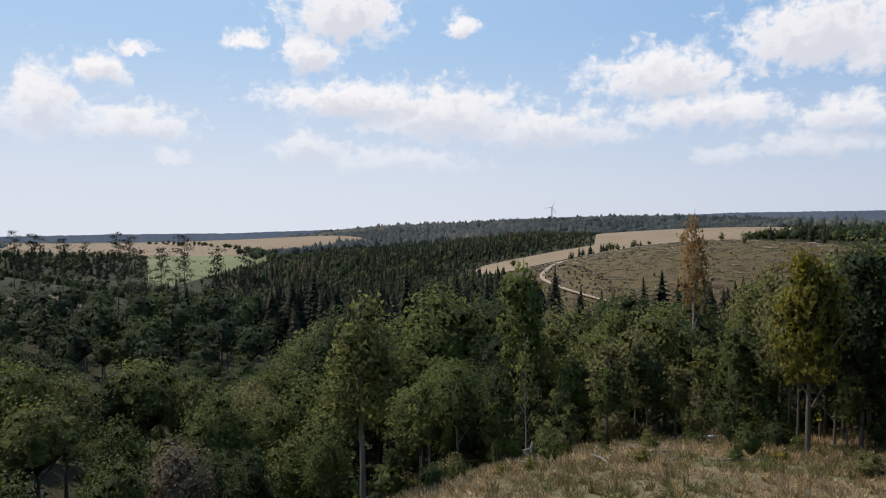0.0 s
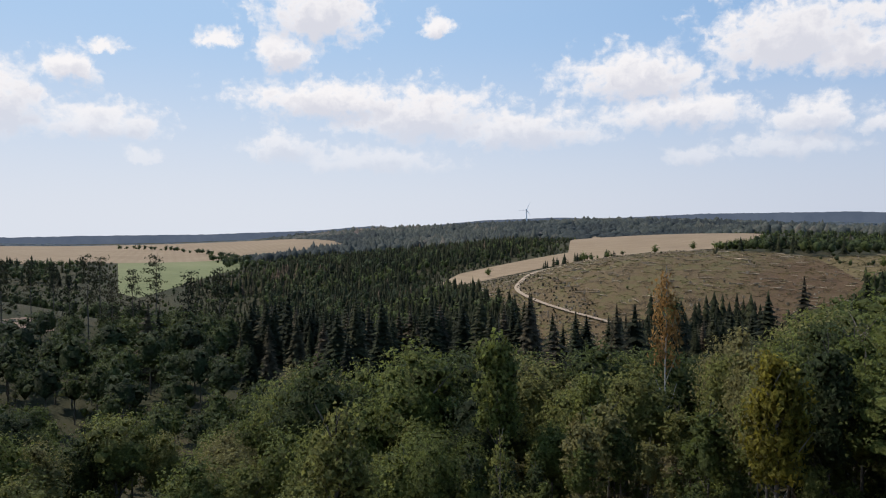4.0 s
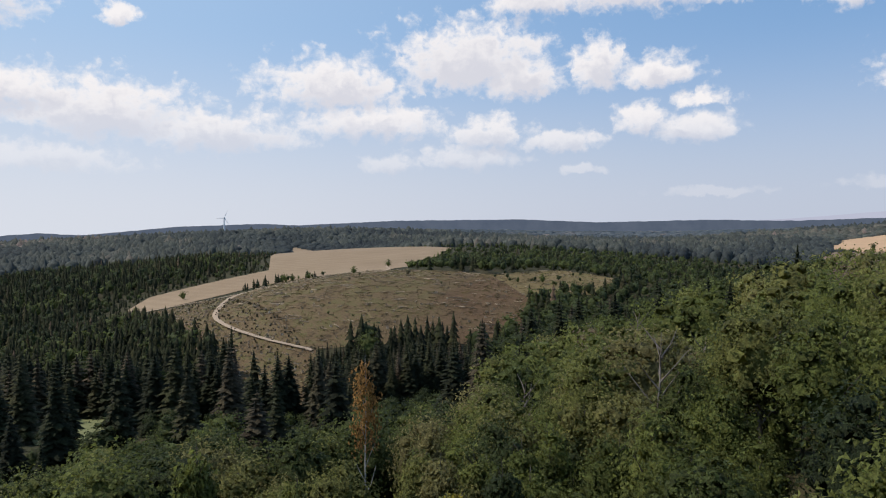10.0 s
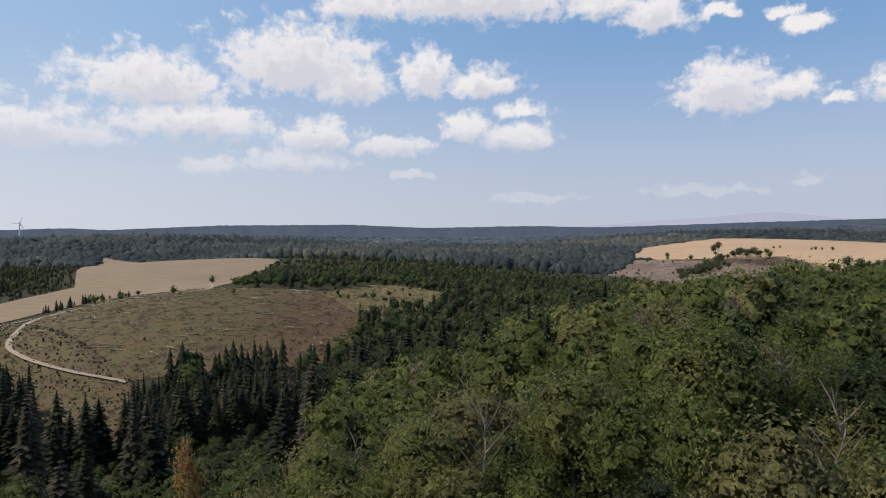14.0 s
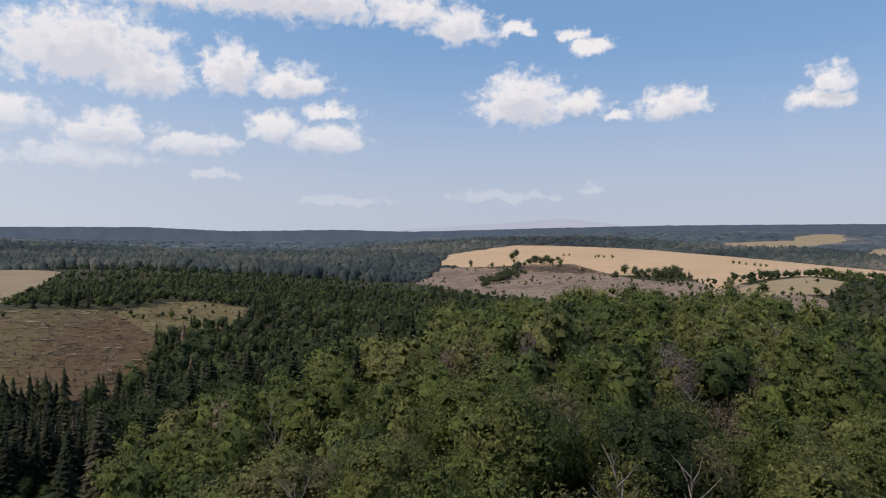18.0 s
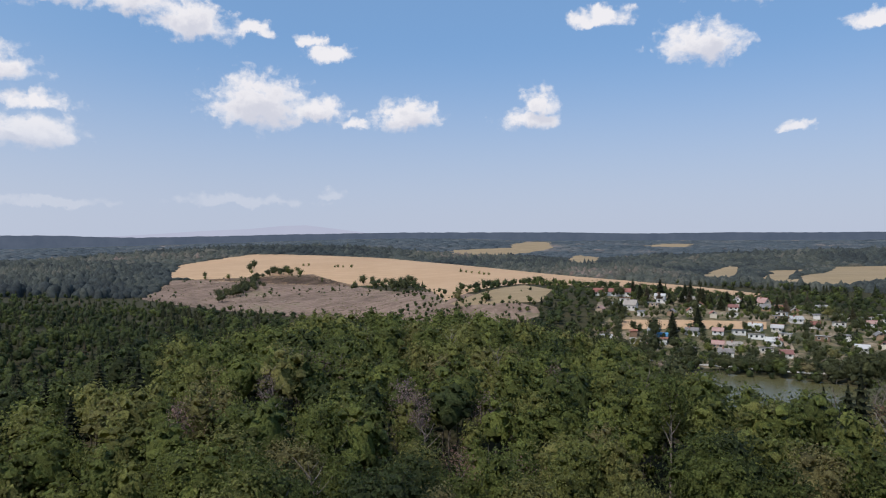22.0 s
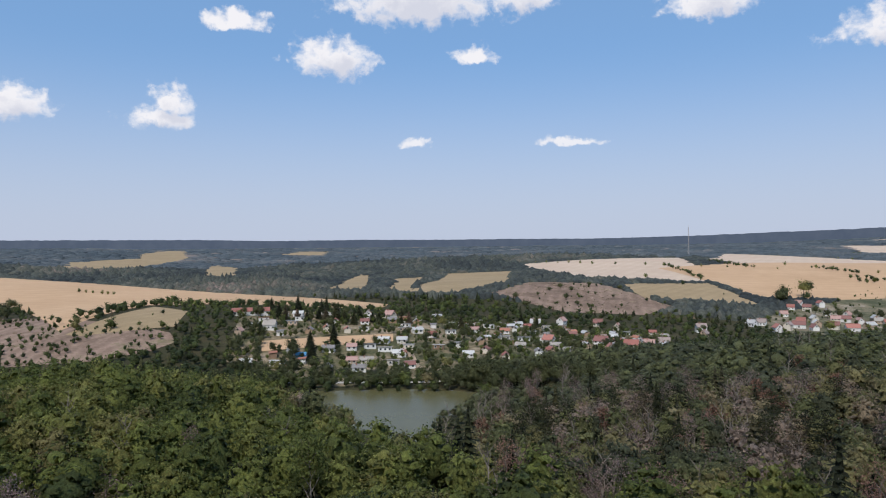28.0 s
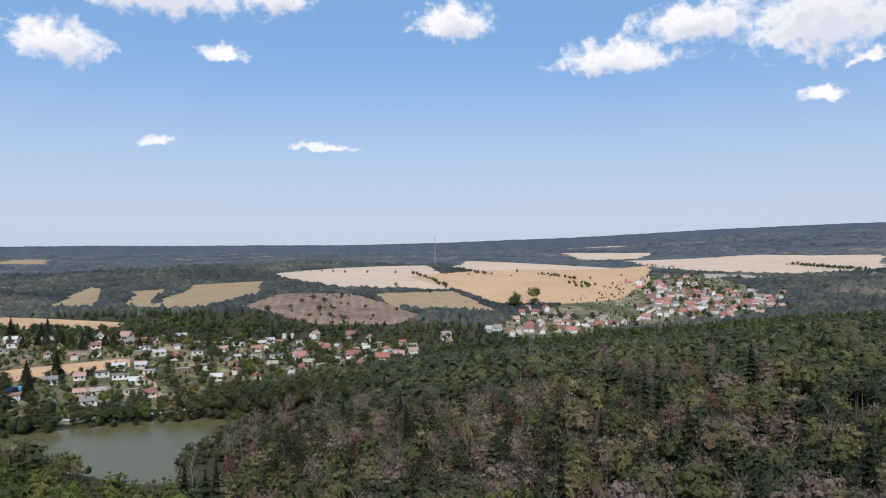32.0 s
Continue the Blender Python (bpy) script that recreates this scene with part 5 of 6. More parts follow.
def picked(name, stops, rough=0.8, worn=0.35, scale=0.6):
    """Paint or tile whose colour differs from thing to thing, with weathering."""
    m, add = material(name)
    n = add("ShaderNodeValToRGB", Fac=add("ShaderNodeObjectInfo").outputs["Random"])
    n.color_ramp.interpolation = "CONSTANT"
    while len(n.color_ramp.elements) < len(stops):
        n.color_ramp.elements.new(0.5)
    for e, (at, col) in zip(n.color_ramp.elements, stops):
        e.position, e.color = at, (*col, 1)
    w1 = noise_of(add, scale, 4, 0.6)
    col = mixed(add, add("ShaderNodeMath", dict(operation="MULTIPLY"), i0=w1, i1=worn).outputs[0], n.outputs[0], (0.16, 0.14, 0.12))
    finish(add, col, rough, noise_of(add, 3.0, 3), 0.2, 0.05)
    return m


M_WALL = picked("rendered_wall", [(0.0, (0.80, 0.79, 0.76)), (0.4, (0.66, 0.60, 0.50)), (0.6, (0.74, 0.72, 0.70)), (0.85, (0.44, 0.33, 0.24))])
M_HUT = picked("hut_wall", [(0.0, (0.70, 0.69, 0.66)), (0.3, (0.36, 0.24, 0.15)), (0.5, (0.55, 0.52, 0.46)), (0.7, (0.22, 0.14, 0.09)), (0.85, (0.30, 0.33, 0.30))])
M_RED_TILE = picked("red_roof_tiles", [(0.0, (0.29, 0.105, 0.085)), (0.25, (0.38, 0.155, 0.125)), (0.5, (0.22, 0.095, 0.085)), (0.7, (0.40, 0.25, 0.22)), (0.88, (0.30, 0.24, 0.22))])
M_GREY_ROOF = picked("grey_felt_roof", [(0.0, (0.42, 0.42, 0.42)), (0.25, (0.52, 0.52, 0.51)), (0.42, (0.20, 0.19, 0.19)), (0.7, (0.33, 0.30, 0.27)), (0.88, (0.36, 0.15, 0.10))])
M_PANE, add = material("window_glass")
finish(add, ramp(add, noise_of(add, 0.5), [(0.3, (0.02, 0.025, 0.03)), (0.7, (0.06, 0.07, 0.08))]), 0.08, spec=0.5)
M_DOOR = picked("painted_door", [(0.0, (0.14, 0.08, 0.05)), (0.5, (0.30, 0.28, 0.26)), (0.8, (0.06, 0.10, 0.07))])
M_CHIMNEY = picked("chimney_brick", [(0.0, (0.30, 0.14, 0.10)), (0.6, (0.25, 0.22, 0.2))])
M_FRAME = picked("white_frame", [(0.0, (0.78, 0.78, 0.76)), (0.8, (0.30, 0.2, 0.13))])


def house(name, w, l, h, rise, m_wall, m_roof, label, category, group, windows=2, chimney=True, storeys=1):
    """A house or hut on an empty at its floor; the ridge runs along x, or the roof is a slightly tilted sheet where rise is small."""
    root = tagged(new(name), label, category, group)
    bm = bmesh.new()
    box(bm, -l / 2, l / 2, -w / 2, w / 2, -2.5, h)
    if rise > 1.0:
        for sx in (-1, 1):
            a = [bm.verts.new((sx * l / 2, y, z)) for y, z in ((-w / 2, h), (w / 2, h), (0, h + rise * 0.97))]
            b = [bm.verts.new((sx * (l / 2 - 0.25), y, z)) for y, z in ((-w / 2, h), (w / 2, h), (0, h + rise * 0.97))]
            bm.faces.new(a)
            bm.faces.new(b[::-1])
    part("wall", bm, m_wall, root)
    o, t = 0.45, 0.22
    if rise > 1.0:
        for s in (-1, 1):
            bm = bmesh.new()
            e = rise * o / (w / 2)
            vs = []
            for x in (-l / 2 - o, l / 2 + o):
                vs += [bm.verts.new((x, s * (w / 2 + o), h - e)), bm.verts.new((x, 0, h + rise)), bm.verts.new((x, 0, h + rise + t)), bm.verts.new((x, s * (w / 2 + o), h - e + t))]
            for f in ((0, 1, 2, 3), (7, 6, 5, 4), (0, 4, 5, 1), (3, 2, 6, 7), (0, 3, 7, 4), (1, 5, 6, 2)):
                bm.faces.new([vs[k] for k in f])
            part("roof", bm, m_roof, root)
        bm = bmesh.new()
        box(bm, -l / 2 - o, l / 2 + o, -0.16, 0.16, h + rise + t - 0.06, h + rise + t + 0.10)
        part("ridge", bm, m_roof, root)
    else:
        bm = bmesh.new()
        vs = [bm.verts.new((x, y, h + (rise if y > 0 else 0.05) + z)) for z in (0, 0.18) for x, y in ((-l / 2 - o, -w / 2 - o), (l / 2 + o, -w / 2 - o), (l / 2 + o, w / 2 + o), (-l / 2 - o, w / 2 + o))]
        for f in ((0, 3, 2, 1), (4, 5, 6, 7), (0, 1, 5, 4), (1, 2, 6, 5), (2, 3, 7, 6), (3, 0, 4, 7)):
            bm.faces.new([vs[k] for k in f])
        part("roof", bm, m_roof, root)
    for st in range(storeys):
        for s in (-1, 1):
            for k in range(windows):
                x, z = -l / 2 + l * (k + 0.5) / windows, 1.0 + st * 2.7
                if st == 0 and s < 0 and k == 0:
                    bm = bmesh.new()
                    box(bm, x - 0.5, x + 0.5, s * w / 2 - 0.06, s * w / 2 + 0.06, 0, 2.1)
                    part("door", bm, M_DOOR, root)
                    continue
                bm = bmesh.new()
                box(bm, x - 0.7, x + 0.7, s * w / 2 - 0.06, s * w / 2 + 0.06, z - 0.1, z + 1.3)
                win = part("window", bm, M_FRAME, root)
                bm = bmesh.new()
                box(bm, x - 0.58, x + 0.58, s * w / 2 - 0.09, s * w / 2 + 0.09, z, z + 1.2)
                part("pane", bm, M_PANE, win)
    if rise > 1.0 and storeys > 0:
        for sx in (-1, 1):
            bm = bmesh.new()
            box(bm, sx * l / 2 - 0.08, sx * l / 2 + 0.08, -0.6, 0.6, h + 0.2, h + 1.3)
            part("window", bm, M_PANE, root)
    if chimney:
        bm = bmesh.new()
        box(bm, l * 0.2 - 0.3, l * 0.2 + 0.3, 0.3, 0.9, h + rise * 0.4, h + rise + 1.0)
        part("chimney", bm, M_CHIMNEY, root)
    return root


def settle(protos, places, turn, spread=20, first_used=None):
    for k, (x, y) in enumerate(places):
        p = protos[k % len(protos)]
        z = float(land(np.array([float(x)]), np.array([float(y)]))[0]) + 0.2
        m = pose(x, y, z, 0, 0, turn + rng.uniform(-spread, spread) + (90 if rng.uniform() < 0.3 else 0))
        if p in first_used:
            copy_thing(p, m)
        else:
            p.matrix_basis = m
            first_used.add(p)


done = set()
huts = [house("garden_hut", 4.2, 7.0, 2.5, 0.5, M_HUT, M_GREY_ROOF, "small flat-roofed garden hut among plots", "hut", "garden huts", 2, False),
        house("garden_hut", 4.0, 8.5, 2.5, 0.35, M_WALL, M_GREY_ROOF, "long pale flat-roofed holiday cabin", "cabin", "garden huts", 3, False),
        house("garden_hut", 4.8, 6.5, 2.5, 1.7, M_HUT, M_GREY_ROOF, "small gabled wooden garden hut", "hut", "garden huts", 2, False),
        house("garden_hut", 4.6, 7.5, 2.6, 1.5, M_WALL, M_GREY_ROOF, "small white gabled holiday cabin", "cabin", "garden huts", 2, True),
        house("garden_hut", 4.4, 6.0, 2.4, 1.6, M_WALL, M_RED_TILE, "small white cabin with a red roof", "cabin", "garden huts", 2, False)]
reds = [house("house", 6.3, 8.2, 3.3, 3.2, M_WALL, M_RED_TILE, "white rendered house with a red tiled roof", "house", "red-roofed houses", 3, True, 1),
        house("house", 6.7, 9.0, 5.0, 2.9, M_WALL, M_RED_TILE, "two-storey village house with a red tiled roof", "house", "red-roofed houses", 3, True, 2),
        house("house", 5.9, 7.6, 3.1, 3.0, M_WALL, M_RED_TILE, "small village house with a steep red roof", "house", "red-roofed houses", 2, True, 1)]
greys = [house("house", 6.3, 8.2, 3.4, 3.1, M_WALL, M_GREY_ROOF, "white gabled house with a grey roof", "house", "grey-roofed houses", 3, True, 1)]
for rows, turn in ((CABIN_ROWS_UPPER, 80), (CABIN_ROWS_LOWER, 75), (CABIN_ROWS_RIGHT, 55)):
    settle(huts, rows, turn, 14, done)
settle(reds, RED_HOUSES, 50, 25, done)
settle(greys, GREY_HOUSES, 60, 25, done)
far_reds = [house("village_house", wd, ln, h, rise, M_WALL, M_RED_TILE, "white village house with a pale red roof", "house", "village houses", 1, chim) for wd, ln, h, rise, chim in ((7.0, 9.5, 4.4, 3.2, True), (6.6, 11.5, 3.8, 3.2, False))]
far_greys = [house("village_house", 7.0, 9.5, 4.2, 3.0, M_WALL, M_GREY_ROOF, "white village house with a grey roof", "house", "village houses", 1, False)]
settle(reds + greys + [reds[0], reds[1]], VILLAGE_NEAR, 40, 35, done)
for rows in (VILLAGE_LOW, VILLAGE_FAR, VILLAGE_TOP):
    settle(far_reds + far_greys, rows, 40, 35, done)
hall = house("farm_hall", 16, 42, 5.0, 2.6, M_WALL, M_GREY_ROOF, "long low farm hall with a pale roof", "barn", "farm halls", 6, False)
settle([hall], HALLS, 25, 6, done)
long_house = house("long_house", 8, 27, 3.0, 2.2, M_WALL, M_RED_TILE, "long low building with a red roof below the field", "house", "", 7, True)
settle([long_house], LONG, 85, 2, done)
# sheds and huts between the rows
spots = []
GP = np.array(GARDENS[0], float)
NP = np.array(NARROW[0], float)
taken = [np.array(p, float) for rows in (CABIN_ROWS_UPPER, CABIN_ROWS_LOWER, CABIN_ROWS_RIGHT, RED_HOUSES, GREY_HOUSES, LONG) for p in rows]
while len(spots) < 62:
    q = np.array([rng.uniform(370, 540), rng.uniform(-410, -50)])
    if inside(q[:1], q[1:], GP)[0] and not inside(q[:1], q[1:], NP)[0] and min(np.linalg.norm(t - q) for t in taken) > 11:
        spots.append(tuple(q))
        taken.append(q)
settle(huts, spots, 72, 20, done)
village_spots = []
while len(village_spots) < 62:
    k = int(rng.integers(len(VILLAGE_FAR)))
    q = np.array(VILLAGE_FAR[k], float) + rng.normal(0, 34, 2)
    if min(np.linalg.norm(t - q) for t in [np.array(p, float) for p in VILLAGE_FAR + VILLAGE_TOP] + [np.array(p) for p in village_spots]) > 12.5:
        village_spots.append(tuple(q))
settle(far_reds + far_reds + far_greys, village_spots, 40, 35, done)

m_tarp, add = material("blue_tarpaulin")
finish(add, ramp(add, noise_of(add, 0.6), [(0.3, (0.05, 0.20, 0.42)), (0.7, (0.12, 0.36, 0.58))]), 0.45, noise_of(add, 1.5), 0.4, 0.2)
tent = tagged(new("tent"), "bright blue tarpaulin tent between garden huts", "tent")
bm = bmesh.new()
rows = [[bm.verts.new((x, 2.6 * math.cos(a), 3.0 * math.sin(a) ** 0.8 + 0.1 * math.sin(x * 2))) for a in np.linspace(0.02, math.pi - 0.02, 10)] for x in np.linspace(-3.2, 3.2, 7)]
for r0, r1 in zip(rows, rows[1:]):
    for k in range(9):
        bm.faces.new((r0[k], r0[k + 1], r1[k + 1], r1[k]))
for r in (rows[0], rows[-1]):
    bm.faces.new(r)
part("canopy", bm, m_tarp, tent)
tent.matrix_basis = pose(*TARP[0], float(land(np.array([float(TARP[0][0])]), np.array([float(TARP[0][1])]))[0]), 0, 0, 70)

def scatter_in(polys, gap):
    out = []
    for p in polys:
        p = np.array(p, float)
        n = int(abs(np.ptp(p[:, 0]) * np.ptp(p[:, 1])) / gap ** 2)
        q = rng.uniform(p.min(0), p.max(0), (n, 2))
        out.append(q[inside(q[:, 0], q[:, 1], p)])
    return np.concatenate(out).T


M_DARK_LEAF = leaf_material("dark_broadleaf_foliage", [(0.0, (0.060, 0.070, 0.032)), (1.0, (0.095, 0.100, 0.042))], "tree")
# ---------------------------------------------------------------- single trees in gardens, fields and on the shore
BUSHY = [broadleaf_crown(9, ICO1, 400, 0.03, sl, lo, 0.5) for sl, lo in ((1.35, 0.06), (1.15, 0.1), (1.5, 0.12))]
garden = [single_tree("garden_tree", trunk_of(4), c, M_BARK, m, "rounded green tree between houses and plots", "tree", "garden trees") for c, m in zip(BUSHY + BUSHY[:2], (M_DARK_LEAF, M_DARK_LEAF, M_LEAF, M_DARK_LEAF, M_DARK_LEAF))]
firs = [single_tree("garden_fir", tube([(0, 0, -0.02), (0, 0, 0.95)], [0.014, 0.003], 5), c, M_BARK, M_NEEDLE, "dark pointed fir between garden plots", "tree", "garden firs") for c in SPR_HI[:2]]
bushes = [single_tree("field_bush", trunk_of(3, low=0.05), broadleaf_crown(4, ICO1, 120, 0.07, 1.9, 0.0), M_BARK, M_LEAF, "round bush standing in the open field", "bush", "field bushes") for _ in range(2)]
hedge = [single_tree("hedge_tree", trunk_of(4, low=0.1), c, M_BARK, M_DARK_LEAF, "dark leafy tree beside fields and gardens", "tree", "hedge trees") for c in BUSHY[:2]]
first = set()


def plant(protos, x, y, high, wide):
    k = int(rng.integers(len(protos)))
    stand_at(protos[k], x, y, high, wide, first=protos[k] not in first)
    first.add(protos[k])


def free(q, gap):
    return min(np.linalg.norm(t - q) for t in taken) > gap


count = 0
while count < 150:
    q = np.array([rng.uniform(345, 560), rng.uniform(-420, -45)])
    if inside(q[:1], q[1:], GP)[0] and not inside(q[:1], q[1:], NP)[0] and free(q, 6.5):
        hgt = rng.uniform(3.5, 11)
        plant(garden, q[0], q[1], hgt, hgt * rng.uniform(0.9, 1.3))
        count += 1
for k in range(20):
    q = np.array([rng.uniform(470, 560), rng.uniform(-420, -45)])
    if inside(q[:1], q[1:], GP)[0] and free(q, 6):
        hgt = rng.uniform(9, 17)
        plant(firs, q[0], q[1], hgt * 0.85, hgt * 2.1)
for x, y in ((436, -108), (408, -88), (431, -92), (560, -110), (548, -130), (530, -122)):
    plant(firs, x, y, rng.uniform(12, 16), 31)
vt = [np.array(p, float) for p in VILLAGE_NEAR + VILLAGE_LOW + VILLAGE_FAR + VILLAGE_TOP + HALLS] + [np.array(p) for p in village_spots]
count = 0
while count < 85:
    q = vt[int(rng.integers(len(vt)))] + rng.normal(0, 32, 2)
    if min(np.linalg.norm(t - q) for t in vt) > 8:
        hgt = rng.uniform(6, 14)
        plant(garden, q[0], q[1], hgt, hgt * rng.uniform(1.0, 1.4))
        count += 1
for x, y in ((618, -700), (625, -712), (612, -690), (650, -775), (655, -790)):
    plant(garden, x, y, rng.uniform(20, 25), 26)
for places, lo, hi in ((FIELD_TREES, 3.0, 6.0), (WHEAT_BUSHES, 5, 11), (FIELD_ROW, 3.5, 5.5), (FAR_ROW, 4.5, 8), (FAR_BUSHES, 5, 10)):
    for x, y in places:
        hgt = rng.uniform(lo, hi)
        plant(bushes, x, y, hgt, hgt * rng.uniform(0.8, 1.0))
for x, y in SHORE:
    for _ in range(2):
        hgt = rng.uniform(5, 9)
        plant(garden, x + rng.normal(0, 3) + 3, y + rng.normal(0, 4), hgt, hgt * 1.4)
for k in range(45):
    q = np.array([rng.uniform(336, 362), rng.uniform(-190, -40)])
    if edge_distance(q[:1], q[1:], LAKE)[0] > 4 and not inside(q[:1], q[1:], LAKE)[0]:
        hgt = rng.uniform(5, 9)
        plant(garden, q[0], q[1], hgt, hgt * 1.3)

for k in range(20):
    q = np.array([rng.uniform(345, 430), rng.uniform(-85, -30)])
    if not inside(q[:1], q[1:], LAKE)[0] and free(q, 5):
        hgt = rng.uniform(8, 14)
        plant(hedge, q[0], q[1], hgt, hgt * 1.2)
for k in range(60):
    u = k / 59
    qx, qy = 322 - 62 * u + rng.normal(0, 4) + rng.choice((0, 9, 18)), -138 - 52 * u + rng.normal(0, 4)
    if not inside(np.array([qx]), np.array([qy]), LAKE)[0]:
        hgt = rng.uniform(8, 15)
        plant(hedge, qx, qy, hgt, hgt * rng.uniform(0.9, 1.2))
for x, y in ((458, -56), (466, -65), (446, -70), (428, -54), (414, -63), (401, -68), (398, -49), (384, -56), (370, -62), (358, -66), (369, -49), (420, -50)):
    for _ in range(2):
        hgt = rng.uniform(6, 10)
        plant(hedge, x + rng.normal(0, 5), y + rng.normal(0, 5), hgt, hgt * rng.uniform(0.9, 1.2))
for x, y in ((525, -89), (517, -101), (511, -107), (518, -117), (504, -119), (511, -130), (496, -138), (506, -155), (499, -158), (489, -172), (503, -183), (503, -133)):
    plant(firs, x, y, rng.uniform(8, 13), 27)
for x, y in ((728, -460), (705, -461), (738, -509), (680, -477), (660, -487), (661, -425), (686, -404), (680, -372), (708, -532), (714, -436), (634, -360), (631, -420), (614, -423)):
    hgt = rng.uniform(5, 9)
    plant(hedge, x, y, hgt, hgt * 1.5)
for x, y in HEDGE_TREES:
    for k in range(3):
        hgt = rng.uniform(6, 11)
        plant(hedge, x + rng.normal(0, 7) * (k > 0), y + rng.normal(0, 5) * (k > 0), hgt, hgt * 1.5)
for x, y in ((688, 162), (743, 166), (698, 144), (725, 138), (663, 120), (680, 114), (730, 114), (640, 104)):
    for k in range(3):
        hgt = rng.uniform(8, 14) * (1 if k == 0 else 0.7)
        plant(hedge, x + rng.normal(0, 8) * (k > 0), y + rng.normal(0, 6) * (k > 0), hgt, hgt * 1.35)
for x, y, hgt in ((873, 344, 13), (904, 350, 15), (821, 380, 9), (535, 45, 9.5), (518, 23, 7.5)):
    plant(hedge, x, y, hgt, hgt * 1.1)
# hedges and belts of trees between the far fields
belts = Stand(LOW, True)
FIELD_HEDGES = [(1092, -1012, 892, -947, 2), (856, -1051, 753, -1035, 2), (735, -987, 688, -993, 3), (1376, -1802, 932, -1702, 1), (606, -1154, 471, -1082, 5), (715, -1916, 451, -1659, 4), (910, -1619, 691, -1478, 2), (537, 69, 710, -29, 2), (1015, -860, 771, -728, 1), (-309, 1123, -104, 826, 1), (-98, 806, -47, 614, 4)]
for x0, y0, x1, y1, rows in FIELD_HEDGES:
    long = math.hypot(x1 - x0, y1 - y0)
    for r in range(rows):
        n = max(3, int(long / 11))
        u = (np.arange(n) + rng.uniform(-0.4, 0.4, n)) / n
        x = x0 + (x1 - x0) * u + (rng.normal(0, 3, n) + 9 * r) * (y1 - y0) / long
        y = y0 + (y1 - y0) * u - (rng.normal(0, 3, n) + 9 * r) * (x1 - x0) / long
        high, pick = rng.uniform(4, 10, n), rng.integers(4, size=n)
        for q in range(4):
            s = pick == q
            belts.plant(q, x[s], y[s], land(x[s], y[s]) - 0.2, high[s], high[s] * rng.uniform(1.1, 1.7, s.sum()), rng.uniform(0, 0.2, s.sum()))
belts.build("field_hedges", M_LEAF_STAND, "dark hedges and tree belts between far fields", "hedge")
# the smaller greenery between the plots and yards
green = Stand(LOW, True)
gx1, gy1 = scatter_in(GARDENS, 5.8)
vx1, vy1 = scatter_in(VILLAGE, 15.0)
gx1, gy1 = np.concatenate([gx1, vx1]), np.concatenate([gy1, vy1])
built = np.array([tuple(t) for t in taken] + [tuple(t) for t in vt])
ok = np.array([np.hypot(built[:, 0] - a, built[:, 1] - c).min() > 5.5 for a, c in zip(gx1, gy1)]) & ~inside(gx1, gy1, NP)
gx1, gy1 = gx1[ok], gy1[ok]
hg = rng.uniform(2.0, 6.5, len(gx1))
pick = rng.integers(4, size=len(gx1))
for q in range(4):
    s = pick == q
    green.plant(q, gx1[s], gy1[s], land(gx1[s], gy1[s]), hg[s], hg[s] * 1.25, rng.uniform(0, 0.4, s.sum()))
green.build("garden_greenery", M_LEAF_STAND, "bushes and hedges between garden plots and yards", "bushes")

# ---------------------------------------------------------------- marked trees on the hill

def marked(name, x, y, high, wide, trunk, crown, m_trunk, m_crown, label, category="tree"):
    t = single_tree(name, trunk, crown, m_trunk, m_crown, label, category)
    return stand_at(t, x, y, high, wide, turn=0.3, first=True)


bx, by = polar(27.2, 74.0)
marked("birch_tree", bx, by, 24.5, 13, trunk_of(9, 0.97, 0.0095, 0.01, 0.35, 0.09), broadleaf_crown(14, None, 1300, 0.011, 0.5, 0.36, 1.0), M_BIRCH_BARK, M_ORANGE, "slender white birch with rusty orange leaves")
for bear, d, high, lab in ((35.2, 42.0, 12.8, "slim tall tree with yellowing leaves"), (46.5, 36, 9.0, "bright yellow-green tree below the hilltop")):
    qx, qy = polar(bear, d)
    marked("yellowing_tree", qx, qy, high, high * 0.74, trunk_of(8, low=0.2), broadleaf_crown(18, None, 3400, 0.018, 0.68, 0.10, 0.9), M_BARK, M_YELLOW, lab)
qx, qy = polar(0.9, 35.5)
marked("broadleaf_tree", qx, qy, 12.5, 11, trunk_of(8, 0.9, 0.014, 0.01, 0.45, 0.16), broadleaf_crown(18, None, 3200, 0.015, 0.66, 0.16, 0.9), M_BARK, M_LEAF, "tall leafy tree at the slope's edge")
qx, qy = polar(102.0, 118.0)
marked("pale_trunk_tree", qx, qy, 21, 17, trunk_of(10, 0.93, 0.011, 0.012, 0.42, 0.13), broadleaf_crown(9, None, 1500, 0.014, 0.8, 0.5, 1.2), M_DEAD, M_LEAF, "tall thin-leaved tree with a long pale bare trunk")
for bear, d, high, wd, count, bark, lab in ((14.3, 41.5, 8.5, 6.0, 500, M_DEAD, "thin sparse young tree beside the broken trunk"), (13.9, 60.0, 18.8, 13.0, 2600, M_BARK, "slim tall leafy tree at the wood's edge"), (21.5, 62.0, 13.5, 11.0, 2400, M_BARK, "slim tall leafy tree at the wood's edge")):
    qx, qy = polar(bear, d)
    marked("slim_tree", qx, qy, high, wd, trunk_of(9, 0.96, 0.009, 0.01, 0.3, 0.09), broadleaf_crown(16, None, count, 0.017, 0.62, 0.18, 0.9), bark, M_LEAF, lab)
